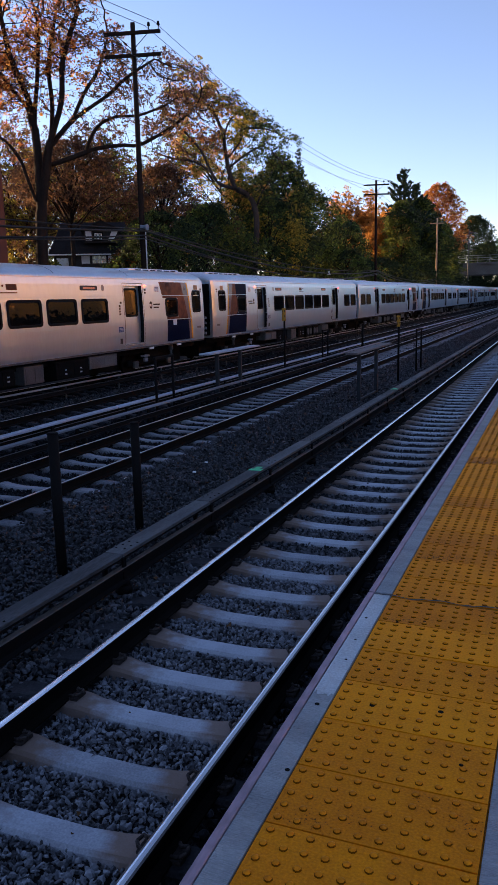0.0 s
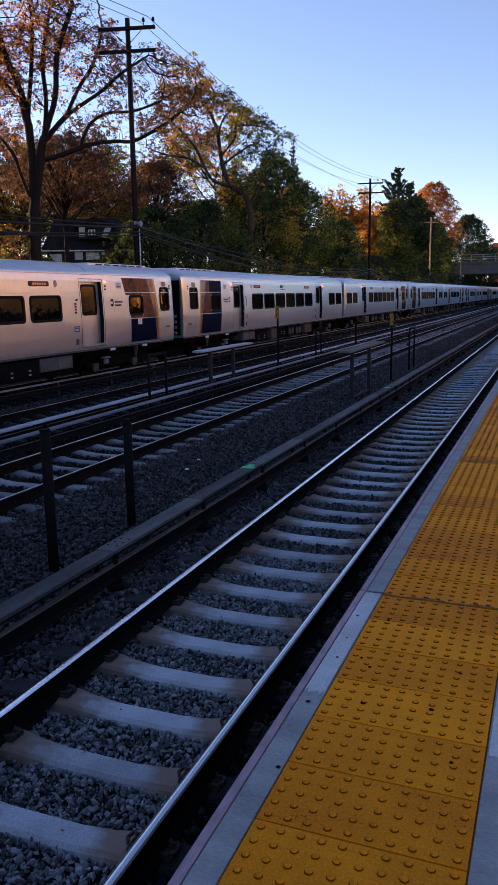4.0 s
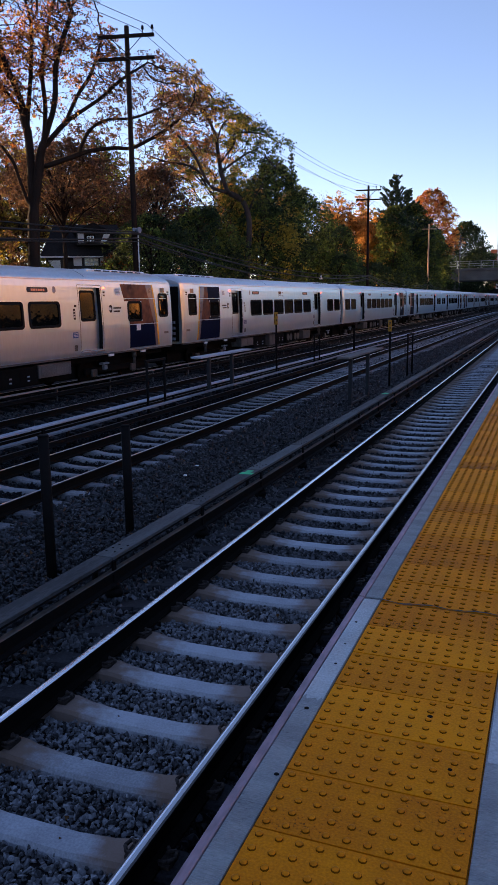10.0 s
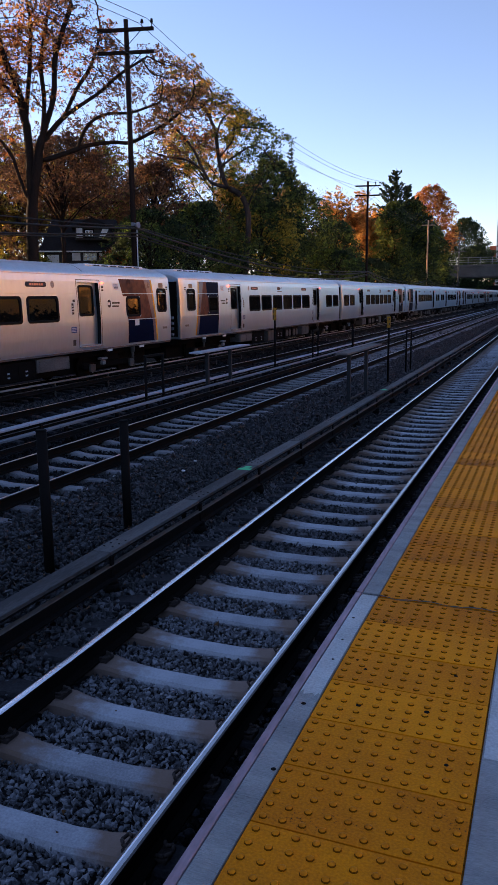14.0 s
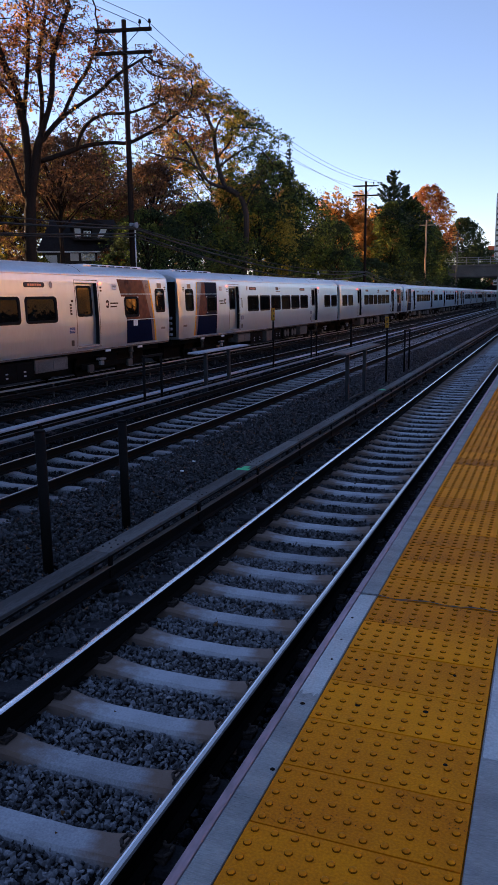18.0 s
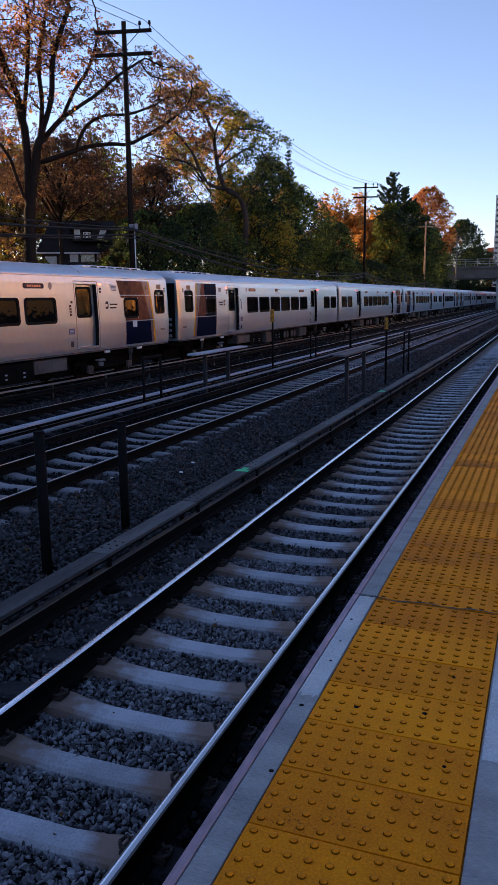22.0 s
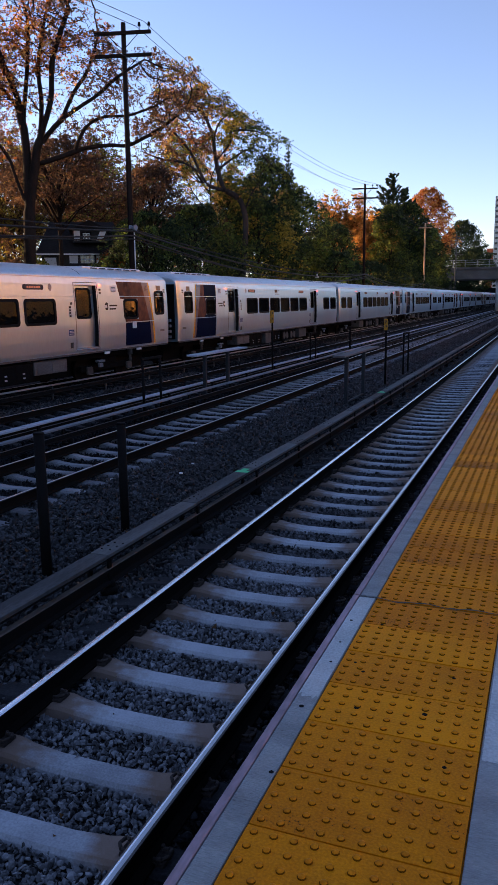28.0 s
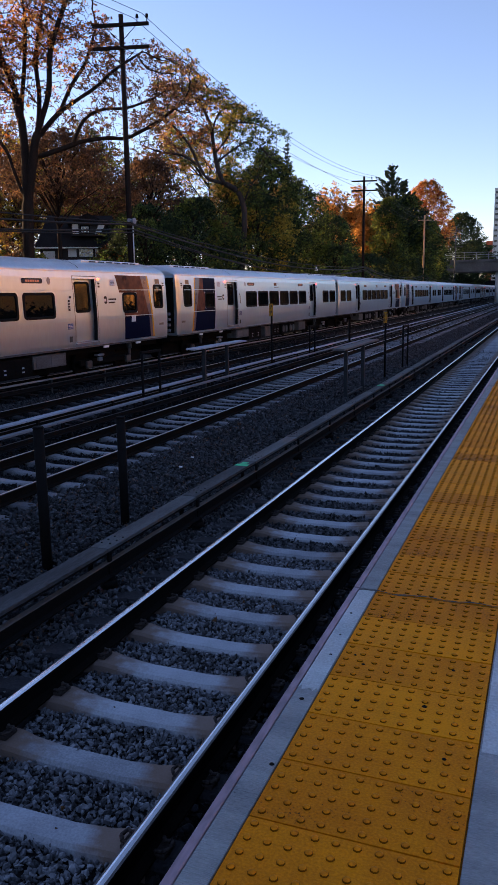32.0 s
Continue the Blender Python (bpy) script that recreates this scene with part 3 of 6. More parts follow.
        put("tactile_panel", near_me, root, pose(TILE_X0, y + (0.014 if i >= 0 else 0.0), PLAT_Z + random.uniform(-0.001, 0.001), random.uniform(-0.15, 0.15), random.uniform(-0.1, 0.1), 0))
    bm = B()
    box(bm, TILE_X0, TILE_X1, 34.2, 118, PLAT_Z - 0.012, PLAT_Z)
    part("far_tactile_strip", bm, TACTILE, root)
    # the joint has opened into an uneven crack
    bm = B()
    crack = random.Random(4)
    edge = [(1.75 + 0.71 * k / 24, 0.006 + 0.010 * math.sin(k * 0.7) + crack.uniform(-0.006, 0.006), crack.uniform(0.003, 0.010)) for k in range(25)]
    low = [bm.verts.new((x, y - h, PLAT_Z + 0.0035)) for x, y, h in edge]
    high = [bm.verts.new((x, y + h, PLAT_Z + 0.0035)) for x, y, h in edge]
    for k in range(24):
        bm.faces.new((low[k], low[k + 1], high[k + 1], high[k]))
    part("crack", bm, INK, root, "dark uneven crack along the joint")
    for x, y, r in ((1.82, -1.57, 0.009), (1.79, -1.14, 0.010), (1.99, -1.08, 0.011), (2.24, -1.04, 0.011), (2.31, -0.72, 0.008), (1.95, -0.79, 0.008), (1.90, -0.72, 0.007),
                    (1.78, -0.30, 0.008), (1.93, -0.30, 0.008), (1.80, -0.75, 0.007), (2.05, -0.25, 0.007), (2.35, -1.35, 0.008), (2.62, -1.2, 0.010), (1.79, -0.55, 0.006)):
        bm = B()
        tube(bm, (0, 0, 0.0), (0, 0, 0.0015), r, r * 0.8, 9)
        part("gum_spot", bm, BLACK, root, "flattened black gum spot", at=pose(x, y, PLAT_Z + 0.0012, 0, 0, random.uniform(0, 90)))
    return root


def post(bm, x, y, top, r=0.05):
    tube(bm, (x, y, -0.32), (x, y, top - 0.02), r, n=12)
    tube(bm, (x, y, top - 0.02), (x, y, top), r * 1.12, r * 0.9, n=12)


def single_post(x, y, top, r=0.052, label="black iron post standing in the ballast"):
    root = thing("post", label, "post", pose(x, y, 0), "posts between the tracks")
    bm = B()
    post(bm, 0, 0, top, r)
    part("pole", bm, BLACK, root, smooth=False)
    bm = B()
    tube(bm, (0, 0, -0.32), (0, 0, -0.22), r * 2.2, r * 1.8, 10)
    part("footing", bm, UNDER_GREY, root)


def post_pair(x, y, gap, top):
    root = thing("barrier", "black iron barrier of two posts and a top bar", "barrier", pose(x, y, 0), "barriers between the tracks")
    for dy in (0, gap):
        bm = B()
        post(bm, 0, dy, top, 0.035)
        part("leg", bm, BLACK, root)
    bm = B()
    box(bm, -0.03, 0.03, -0.06, gap + 0.06, top - 0.03, top + 0.03, 0.005)
    part("top_bar", bm, BLACK, root)


def walk_plate(x, y0, y1, top, l0, l1):
    root = thing("equipment_stand", "grey steel stand with a long flat plate on two legs", "stand", pose(x, 0, 0), "equipment stands between the tracks")
    bm = B()
    box(bm, -0.17, 0.17, y0, y1, top - 0.05, top, 0.006)
    part("plate", bm, BOARD_BLUE if x < -5 else BOARD, root, "flat grey plate")
    for y in (l0, l1):
        bm = B()
        box(bm, -0.05, 0.05, y - 0.05, y + 0.05, -0.3, top - 0.05, 0.006)
        part("leg", bm, STAND, root)
    bm = B()
    box(bm, -0.03, 0.03, l0, l1, -0.17, -0.12)
    part("foot_bar", bm, STAND, root)


def sign_post(x, y, top, wide, tall):
    root = thing("sign_post", "slim black post with a small ochre sign", "sign", pose(x, y, 0), "sign posts between the tracks")
    bm = B()
    tube(bm, (0, 0, -0.3), (0, 0, top - 0.05), 0.038, n=10)
    part("pole", bm, BLACK, root)
    bm = B()
    box(bm, -wide / 2, wide / 2, -0.062, -0.045, top - tall, top, 0.004)
    sign = part("sign_plate", bm, SIGN_YELLOW, root, "narrow ochre sign plate")
    for z in (top - tall * 0.28, top - tall * 0.72):
        u, h = wide * 0.3, tall * 0.15
        bm = B()
        box(bm, -u, -u * 0.45, -0.068, -0.0625, z - h, z + h)
        box(bm, u * 0.3, u, -0.068, -0.0625, z - h * 0.1, z + h)
        part("sign_bar", bm, INK, sign)


# ---- the train ----
CAR_PITCH = 25.9
SIDE = [(1.10, 1.555), (1.25, 1.572), (1.60, 1.592), (1.95, 1.600), (2.05, 1.600), (2.80, 1.575), (3.30, 1.545), (3.50, 1.52)]
CAR_END = CAR_PITCH - 0.32


def openings(sgn):
    """Doors, windows and cab windows of a car; the two kinds of car differ a little at the cab end."""
    doors = ((5.72, 6.95), (19.05, 20.33)) if sgn > 0 else ((5.50, 6.73), (19.10, 20.33))
    first, step = (8.10, 1.725) if sgn > 0 else (7.85, 1.75)
    wins = [(first + step * i, first + 1.43 + step * i, 2.12, 2.80) for i in range(6)] + [(22.0, 23.32, 2.12, 2.80), (23.72, 25.05, 2.12, 2.80)]
    cab = [(1.12, 1.80, 2.28, 3.07), (3.22, 4.15, 2.17, 2.78)] if sgn > 0 else [(0.82, 1.47, 2.28, 3.07), (2.85, 3.76, 2.17, 2.78)]
    return doors, wins, cab


def half_width(z):
    for (z0, w0), (z1, w1) in zip(SIDE, SIDE[1:]):
        if z <= z1:
            return w0 + (w1 - w0) * (z - z0) / (z1 - z0)
    return SIDE[-1][1]


def inset(s, first):
    e = min(s - first, CAR_END - s)
    return 0.06 * max(0.0, 1 - e / 0.30) ** 2


def rounded(s0, s1, z0, z1, r, k=4):
    pts = []
    for cs, cz, a0 in ((s1 - r, z1 - r, 0), (s0 + r, z1 - r, 90), (s0 + r, z0 + r, 180), (s1 - r, z0 + r, 270)):
        for i in range(k + 1):
            a = radians(a0 + 90 * i / k)
            pts.append((cs + r * math.cos(a), cz + r * math.sin(a)))
    return pts


def train_car(sgn, label):
    """A stainless commuter car. s runs from its cab end along the car; sgn turns it round. The side towards +x is the one in view."""
    root = thing("train_car", label, "train car", group="cars of the standing train")
    DOORS, WINDOWS, SMALL_WINDOWS = openings(sgn)
    shift = 0.32 if sgn > 0 else 0.0
    first_end = 0.52 if sgn > 0 else 0.34

    def at(s, z, out=0.0):
        return (half_width(z) - inset(s, first_end) + out, sgn * s, z)

    def sheet(bm, s0, s1, z0, z1, out=0.0, mat=0, steps=1):
        zs = sorted({z0, z1, *[z for z, _ in SIDE if z0 < z < z1]})
        for a, b in zip(zs, zs[1:]):
            for i in range(steps):
                f0, f1 = s0, s1
                lo = lambda z: (f0(z) if callable(f0) else f0)
                hi = lambda z: (f1(z) if callable(f1) else f1)
                q = []
                for z, k in ((a, i), (a, i + 1), (b, i + 1), (b, i)):
                    q.append(bm.verts.new(at(lo(z) + (hi(z) - lo(z)) * k / steps, z, out)))
                bm.faces.new(q).material_index = mat

    def block(bm, s0, s1, x0, x1, z0, z1, bevel=0.0, mat=0):
        ys = sorted((sgn * s0, sgn * s1))
        return box(bm, x0, x1, ys[0], ys[1], z0, z1, bevel, mat)

    def slab(s0, s1, z0, z1, out, thick):
        bm = B()
        a, b = [[bm.verts.new(at(s, z, o)) for s, z in ((s0, z0), (s1, z0), (s1, z1), (s0, z1))] for o in (out, out - thick)]
        bm.faces.new(a), bm.faces.new(b[::-1])
        for i in range(4):
            bm.faces.new((a[i], b[i], b[(i + 1) % 4], a[(i + 1) % 4]))
        return bm

    holes = [(a, b, 1.27, 3.27) for a, b in DOORS] + WINDOWS + SMALL_WINDOWS
    # body: near side with real openings, far side plain, ends
    ss = sorted({first_end, first_end + 0.07, first_end + 0.16, first_end + 0.28, first_end + 0.43, CAR_PITCH - 0.77, CAR_PITCH - 0.55, CAR_PITCH - 0.42, CAR_PITCH - 0.32, *[h[0] for h in holes], *[h[1] for h in holes]})
    zs = sorted({z for z, _ in SIDE} | {h[2] for h in holes} | {h[3] for h in holes})
    bm = B()
    grid = {(s, z): bm.verts.new(at(s, z)) for s in ss for z in zs}
    back = {(s, z): bm.verts.new((-half_width(z) + inset(s, first_end), sgn * s, z)) for s in ss for z in zs}
    for a, b in zip(ss, ss[1:]):
        for c, d in zip(zs, zs[1:]):
            m = 1 if d <= 1.96 else 0
            if not any(h[0] <= (a + b) / 2 <= h[1] and h[2] <= (c + d) / 2 <= h[3] for h in holes):
                bm.faces.new((grid[a, c], grid[b, c], grid[b, d], grid[a, d])).material_index = m
            bm.faces.new((back[a, c], back[b, c], back[b, d], back[a, d])).material_index = m
    for e in (first_end, CAR_END):
        for c, d in zip(zs, zs[1:]):
            bm.faces.new((grid[e, c], grid[e, d], back[e, d], back[e, c]))
    for a, b in zip(ss, ss[1:]):
        bm.faces.new((grid[a, zs[0]], back[a, zs[0]], back[b, zs[0]], grid[b, zs[0]]))
    for h in holes:
        depth = 0.16 if h[2] < 1.5 else 0.05
        for (s0, z0), (s1, z1) in (((h[0], h[2]), (h[1], h[2])), ((h[1], h[2]), (h[1], h[3])), ((h[1], h[3]), (h[0], h[3])), ((h[0], h[3]), (h[0], h[2]))):
            n = 8 if s0 == s1 and h[2] < 1.5 else 1
            for i in range(n):
                p, q = i / n, (i + 1) / n
                za, zb = z0 + (z1 - z0) * p, z0 + (z1 - z0) * q
                sa_, sb_ = s0 + (s1 - s0) * p, s0 + (s1 - s0) * q
                f = bm.faces.new([bm.verts.new(v) for v in (at(sa_, za), at(sb_, zb), at(sb_, zb, -depth), at(sa_, za, -depth))])
                f.material_index = 2
    part("body", bm, [STEEL, STEEL_LOW, RUBBER], root, "brushed stainless body side")
    # crease mouldings
    for z, name in ((2.02, "belt_rail"), (2.92, "window_head_rail")):
        for k0, k1 in ((0.5, 5.4), (6.85, 19.0), (20.45, CAR_PITCH - 0.5)):
            bm = B()
            x = half_width(z)
            block(bm, k0, k1, x - 0.01, x + 0.008, z - 0.012, z + 0.012)
            part(name, bm, STEEL, root)
    bm = B()
    block(bm, 0.5, CAR_PITCH - 0.5, 1.50, 1.566, 1.07, 1.13, 0.01)
    part("side_sill", bm, UNDER_GREY, root)
    # roof with its gutter
    prof = [(1.53, 3.49), (1.535, 3.53), (1.49, 3.60), (1.40, 3.68), (1.18, 3.79), (0.8, 3.88), (0.4, 3.92)]
    prof = prof + [(-x, z) for x, z in prof[::-1]]
    bm = B()
    prev = None
    for s, k in ((first_end - 0.02, 0.93), (first_end + 0.13, 0.97), (first_end + 0.48, 1.0), (CAR_PITCH - 0.8, 1.0), (CAR_PITCH - 0.45, 0.97), (CAR_PITCH - 0.30, 0.93)):
        ring = [bm.verts.new((x * k, sgn * s, 3.49 + (z - 3.49) * (0.55 + 0.45 * (k - 0.93) / 0.07))) for x, z in prof]
        if prev:
            for i in range(len(prof) - 1):
                bm.faces.new((prev[i], prev[i + 1], ring[i + 1], ring[i])).smooth = True
        else:
            bm.faces.new(ring)
        prev = ring
    bm.faces.new(prev)
    part("roof", bm, ROOF, root, "pale curved steel roof")
    for s0, s1 in ((1.3, 5.2), (20.6, 24.4)):
        bm = B()
        block(bm, s0, s1, -0.9, 0.9, 3.78, 3.925, 0.04)
        unit = part("roof_unit", bm, ROOF, root, "low roof equipment housing")
        for i in range(6):
            bm = B()
            a = s0 + 0.3 + i * (s1 - s0 - 0.6) / 6
            block(bm, a, a + 0.4, 0.895, 0.91, 3.85, 3.895)
            part("louvre", bm, INK, unit)
    for s in (6.3, 10.5, 14.7, 18.9):
        bm = B()
        band = [[bm.verts.new((x * 1.004, sgn * q, z + 0.008)) for x, z in prof[2:-2]] for q in (s, s + 0.035)]
        for i in range(len(band[0]) - 1):
            bm.faces.new((band[0][i], band[0][i + 1], band[1][i + 1], band[1][i]))
        part("roof_seam", bm, UNDER_GREY, root)
    # windows
    for s0, s1, z0, z1 in WINDOWS + SMALL_WINDOWS:
        m, r = 0.05, 0.13
        bm = B()
        outer, inner = rounded(s0 - m, s1 + m, z0 - m, z1 + m, r), rounded(s0 + 0.03, s1 - 0.03, z0 + 0.03, z1 - 0.03, r - 0.04)
        loops = [[bm.verts.new(at(s, z, o)) for s, z in pts] for pts, o in ((outer, 0.001), (outer, 0.014), (inner, 0.014), (inner, -0.03))]
        for a, b in zip(loops, loops[1:]):
            for i in range(len(a)):
                bm.faces.new((a[i], a[(i + 1) % len(a)], b[(i + 1) % len(b)], b[i]))
        frame_ob = part("window", bm, RUBBER, root, "dark window in a black rubber gasket")
        part("pane", slab(s0, s1, z0, z1, -0.012, 0.008), GLASS, frame_ob)
    # sliding doors
    for a, b in DOORS:
        z0, z1 = 1.27, 3.27
        w0, w1, y0, y1 = (a + 0.20, b - 0.24, 2.25, 3.14)
        bm = B()
        cols, rows_ = sorted({a, w0, w1, b}), sorted({z0, 1.60, 1.95, 2.05, y0, y1, z1})
        for p, q in zip(cols, cols[1:]):
            for c, d in zip(rows_, rows_[1:]):
                if not (w0 <= (p + q) / 2 <= w1 and y0 <= (c + d) / 2 <= y1):
                    bm.faces.new([bm.verts.new(at(s, z, -0.140)) for s, z in ((p, c), (q, c), (q, d), (p, d))])
        bmesh.ops.remove_doubles(bm, verts=bm.verts, dist=1e-4)
        door = part("door", bm, STEEL, root, "closed stainless sliding door")
        bm = B()
        outer, inner = rounded(w0 - 0.05, w1 + 0.05, y0 - 0.05, y1 + 0.05, 0.13), rounded(w0 + 0.02, w1 - 0.02, y0 + 0.02, y1 - 0.02, 0.1)
        loops = [[bm.verts.new(at(s, z, o)) for s, z in pts] for pts, o in ((outer, -0.140), (outer, -0.128), (inner, -0.128), (inner, -0.155))]
        for u, v in zip(loops, loops[1:]):
            for i in range(len(u)):
                bm.faces.new((u[i], u[(i + 1) % len(u)], v[(i + 1) % len(v)], v[i]))
        part("window_gasket", bm, RUBBER, door)
        part("pane", slab(w0, w1, y0, y1, -0.145, 0.008), GLASS, door)
        bm = B()
        x = half_width(1.25)
        block(bm, a - 0.05, b + 0.05, x - 0.05, x + 0.05, 1.215, 1.245, 0.005)
        block(bm, a, b, x - 0.08, x + 0.03, 1.265, 1.285, 0.004)
        part("threshold", bm, GREY_STEEL, root, "ribbed steel door threshold")
        bm = B()
        for s in (a - 0.06, b + 0.06):
            sheet(bm, s - 0.012, s + 0.012, 1.25, 3.36, 0.004)
        sheet(bm, a - 0.06, b + 0.06, 3.345, 3.365, 0.004)
        part("door_surround", bm, UNDER_GREY, root)
        lamp_s = a - 0.22 if a < 10 else b + 0.22
        bm = B()
        block(bm, lamp_s - 0.04, lamp_s + 0.04, 1.53, 1.58, 3.24, 3.30, 0.01)
        part("door_lamp", bm, RED_LAMP, root, "small red door lamp")
        bm = B()
        for z in (3.10, 3.00):
            block(bm, lamp_s - 0.05, lamp_s + 0.05, 1.545, 1.575, z, z + 0.06, 0.01)
        part("lamp_housing", bm, INK, root)
        edge = b + 0.26 if a < 10 else a - 0.26
        for s, z, wide, tall, mat, name in ((edge + 0.08, 2.45, 0.11, 0.34, INK, "notice"), (edge + 0.08, 1.80, 0.30, 0.18, BLUE_MARK, "sticker"), (edge + 0.06, 1.40, 0.16, 0.18, UNDER_GREY, "hatch"),
                                           (edge, 2.70, 0.12, 0.07, INK, "notice")):
            bm = B()
            sheet(bm, s - wide / 2, s + wide / 2, z - tall / 2, z + tall / 2, 0.004)
            n = part(name, bm, mat, root)
            if mat is BLUE_MARK or wide == 0.11:
                for k in range(3):
                    bm = B()
                    sheet(bm, s - wide * 0.38, s + wide * 0.38, z - tall * 0.3 + k * tall * 0.25, z - tall * 0.2 + k * tall * 0.25, 0.006)
                    part("bar", bm, WHITE, n)
    # coloured films at the cab end; plum paints a reflection on the navy
    yl = lambda z: 1.50 + shift + (z - 1.2) * 0.17
    edge_ = (lambda z: 3.72 + max(0.0, z - 2.05) * 0.35) if sgn < 0 else (lambda z: 4.20 + (z - 1.2) * 0.06)
    split_ = edge_ if sgn < 0 else (lambda z: 3.05)
    bm = B()
    sheet(bm, yl, lambda z: yl(z) + 0.11, 1.2, 3.42, 0.004)
    part("yellow_stripe", bm, YELLOW, root, "thin yellow stripe film")
    bm = B()
    # The stripe's widening upward adds the pinkish part of that reflection.
    inner = lambda z: yl(z) + 0.30 + max(0.0, z - 2.0) * 0.18
    sheet(bm, lambda z: yl(z) + 0.06, inner, 1.2, 3.42, 0.003)
    part("grey_stripe", bm, TAN, root, "mauve-grey stripe film")
    bm = B()
    sheet(bm, inner, edge_, 1.2, 2.0, 0.003)
    if sgn > 0:
        sheet(bm, split_, edge_, 2.0, 2.12, 0.003)
        sheet(bm, split_, edge_, 2.83, 3.42, 0.003)
        sheet(bm, lambda z: SMALL_WINDOWS[1][1] + 0.05, edge_, 2.12, 2.83, 0.003)
    part("navy_film", bm, NAVY, root, "navy blue film")
    bm = B()
    sheet(bm, inner, split_, 2.0, 2.12, 0.003)
    sheet(bm, inner, split_, 2.83, 3.42, 0.003)
    sheet(bm, inner, lambda z: SMALL_WINDOWS[1][0] - 0.05, 2.12, 2.83, 0.003)
    part("plum_reflection", bm, PLUM, root, "plum brown reflection painted on the navy film")
    # emblem and lettering as plain shapes
    for c in (4.92 + shift * 0.9,):
        bm = B()
        pts = rounded(c - 0.10, c + 0.10, 2.46, 2.72, 0.09, 5)
        bm.faces.new([bm.verts.new(at(s, z, 0.004)) for s, z in pts])
        emblem = part("emblem", bm, INK, root, "dark blue round emblem")
        bm = B()
        sheet(bm, c - 0.04, c + 0.10, 2.54, 2.63, 0.006)
        part("bar", bm, WHITE, emblem)
        bm = B()
        sheet(bm, c - 0.68, c - 0.18, 2.585, 2.635, 0.004)
        sheet(bm, c - 0.60, c - 0.18, 2.475, 2.525, 0.004)
        part("lettering_bar", bm, INK, root, "dark lettering bars")
    bm = B()
    sheet(bm, 4.24 + shift, 4.58 + shift, 3.05, 3.27, 0.005)
    vent = part("vent", bm, WHITE, root, "small louvred vent")
    for i in range(4):
        bm = B()
        sheet(bm, 4.27 + shift, 4.55 + shift, 3.075 + i * 0.045, 3.09 + i * 0.045, 0.008)
        part("slat", bm, INK, vent)
    for s0, s1 in ((8.33, 9.31), (16.6, 17.58)):
        bm = B()
        pts = rounded(s0, s1, 3.11, 3.26, 0.06)
        bm.faces.new([bm.verts.new(at(s, z, 0.006)) for s, z in pts])
        disp = part("destination_sign", bm, INK, root, "black destination display")
        for i in range(6):
            bm = B()
            sheet(bm, s0 + 0.16 + i * 0.11, s0 + 0.24 + i * 0.11, 3.155, 3.215, 0.009)
            part("display_bar", bm, AMBER, disp)
    bm = B()
    bm.faces.new([bm.verts.new(at(8.02 + 0.09 * math.cos(k * math.tau / 12), 3.19 + 0.11 * math.sin(k * math.tau / 12), 0.005)) for k in range(12)])
    part("speaker_disc", bm, GREY_STEEL, root, "round grille disc")
    bm = B()
    sheet(bm, 12.3, 12.75, 3.12, 3.28, 0.005)
    sheet(bm, 12.85, 12.92, 3.20, 3.26, 0.005)
    sheet(bm, 12.98, 13.05, 3.20, 3.26, 0.005)
    sheet(bm, 12.3, 13.05, 3.03, 3.06, 0.005)
    part("flag_mark", bm, PLUM, root, "small faded flag marking")
    for z in (2.98, 3.06, 3.14):
        bm = B()
        block(bm, 0.62 + shift * 0.8, 0.76 + shift * 0.8, 1.535, 1.562, z, z + 0.05, 0.008)
        part("cab_light", bm, INK, root)
    bm = B()
    sheet(bm, 0.98 + shift, 1.32 + shift, 3.14, 3.32, 0.005)
    part("number_panel", bm, POLE_TAN, root, "small panel above the cab window")
    if sgn < 0:
        bm = B()
        sheet(bm, 2.95, 3.25, 1.80, 2.02, 0.006)
        part("sticker", bm, WHITE, root, "small white sticker on the navy film")
    bm = B()
    sheet(bm, 0.80, 1.15, 1.60, 1.68, 0.006)
    part("cab_step", bm, GREY_STEEL, root, "recessed grab step")
    for s in (2.6, 4.8):
        bm = B()
        block(bm, s, s + 0.3, 1.52, 1.565, 1.0, 1.12, 0.006)
        part("side_tag", bm, WHITE, root, "small white plate on the sill")
    # ends: gangway, steps and cables
    for e, d in ((first_end, -1), (CAR_END, 1)):
        bm = B()
        block(bm, min(e, e + d * 0.29), max(e, e + d * 0.29), -0.55, 0.55, 1.15, 3.35, 0.02)
        part("gangway", bm, RUBBER, root, "black rubber gangway")
        for k in range(4):
            bm = B()
            block(bm, min(e, e + d * 0.14), max(e, e + d * 0.14), 0.75, 1.25, 1.25 + k * 0.22, 1.36 + k * 0.22, 0.02)
            part("jumper_cable", bm, BOARD_MID, root, "coupling cable head")
        bm = B()
        block(bm, min(e + d * 0.02, e), max(e + d * 0.02, e), -1.4, 1.4, 1.2, 3.4)
        part("end_sheet", bm, UNDER, root)
    # underframe
    bm = B()
    block(bm, 0.6, CAR_PITCH - 0.6, -1.15, 1.15, 0.85, 1.12)
    block(bm, 6.6, 19.3, -0.9, 0.9, 0.35, 0.86)
    # Added blocks keep the view under the car black between the wheels.
    block(bm, 0.9, 6.6, -0.62, 0.62, 0.28, 0.86)
    block(bm, 19.3, CAR_PITCH - 0.9, -0.62, 0.62, 0.28, 0.86)
    part("underframe", bm, UNDER, root, "black underframe")
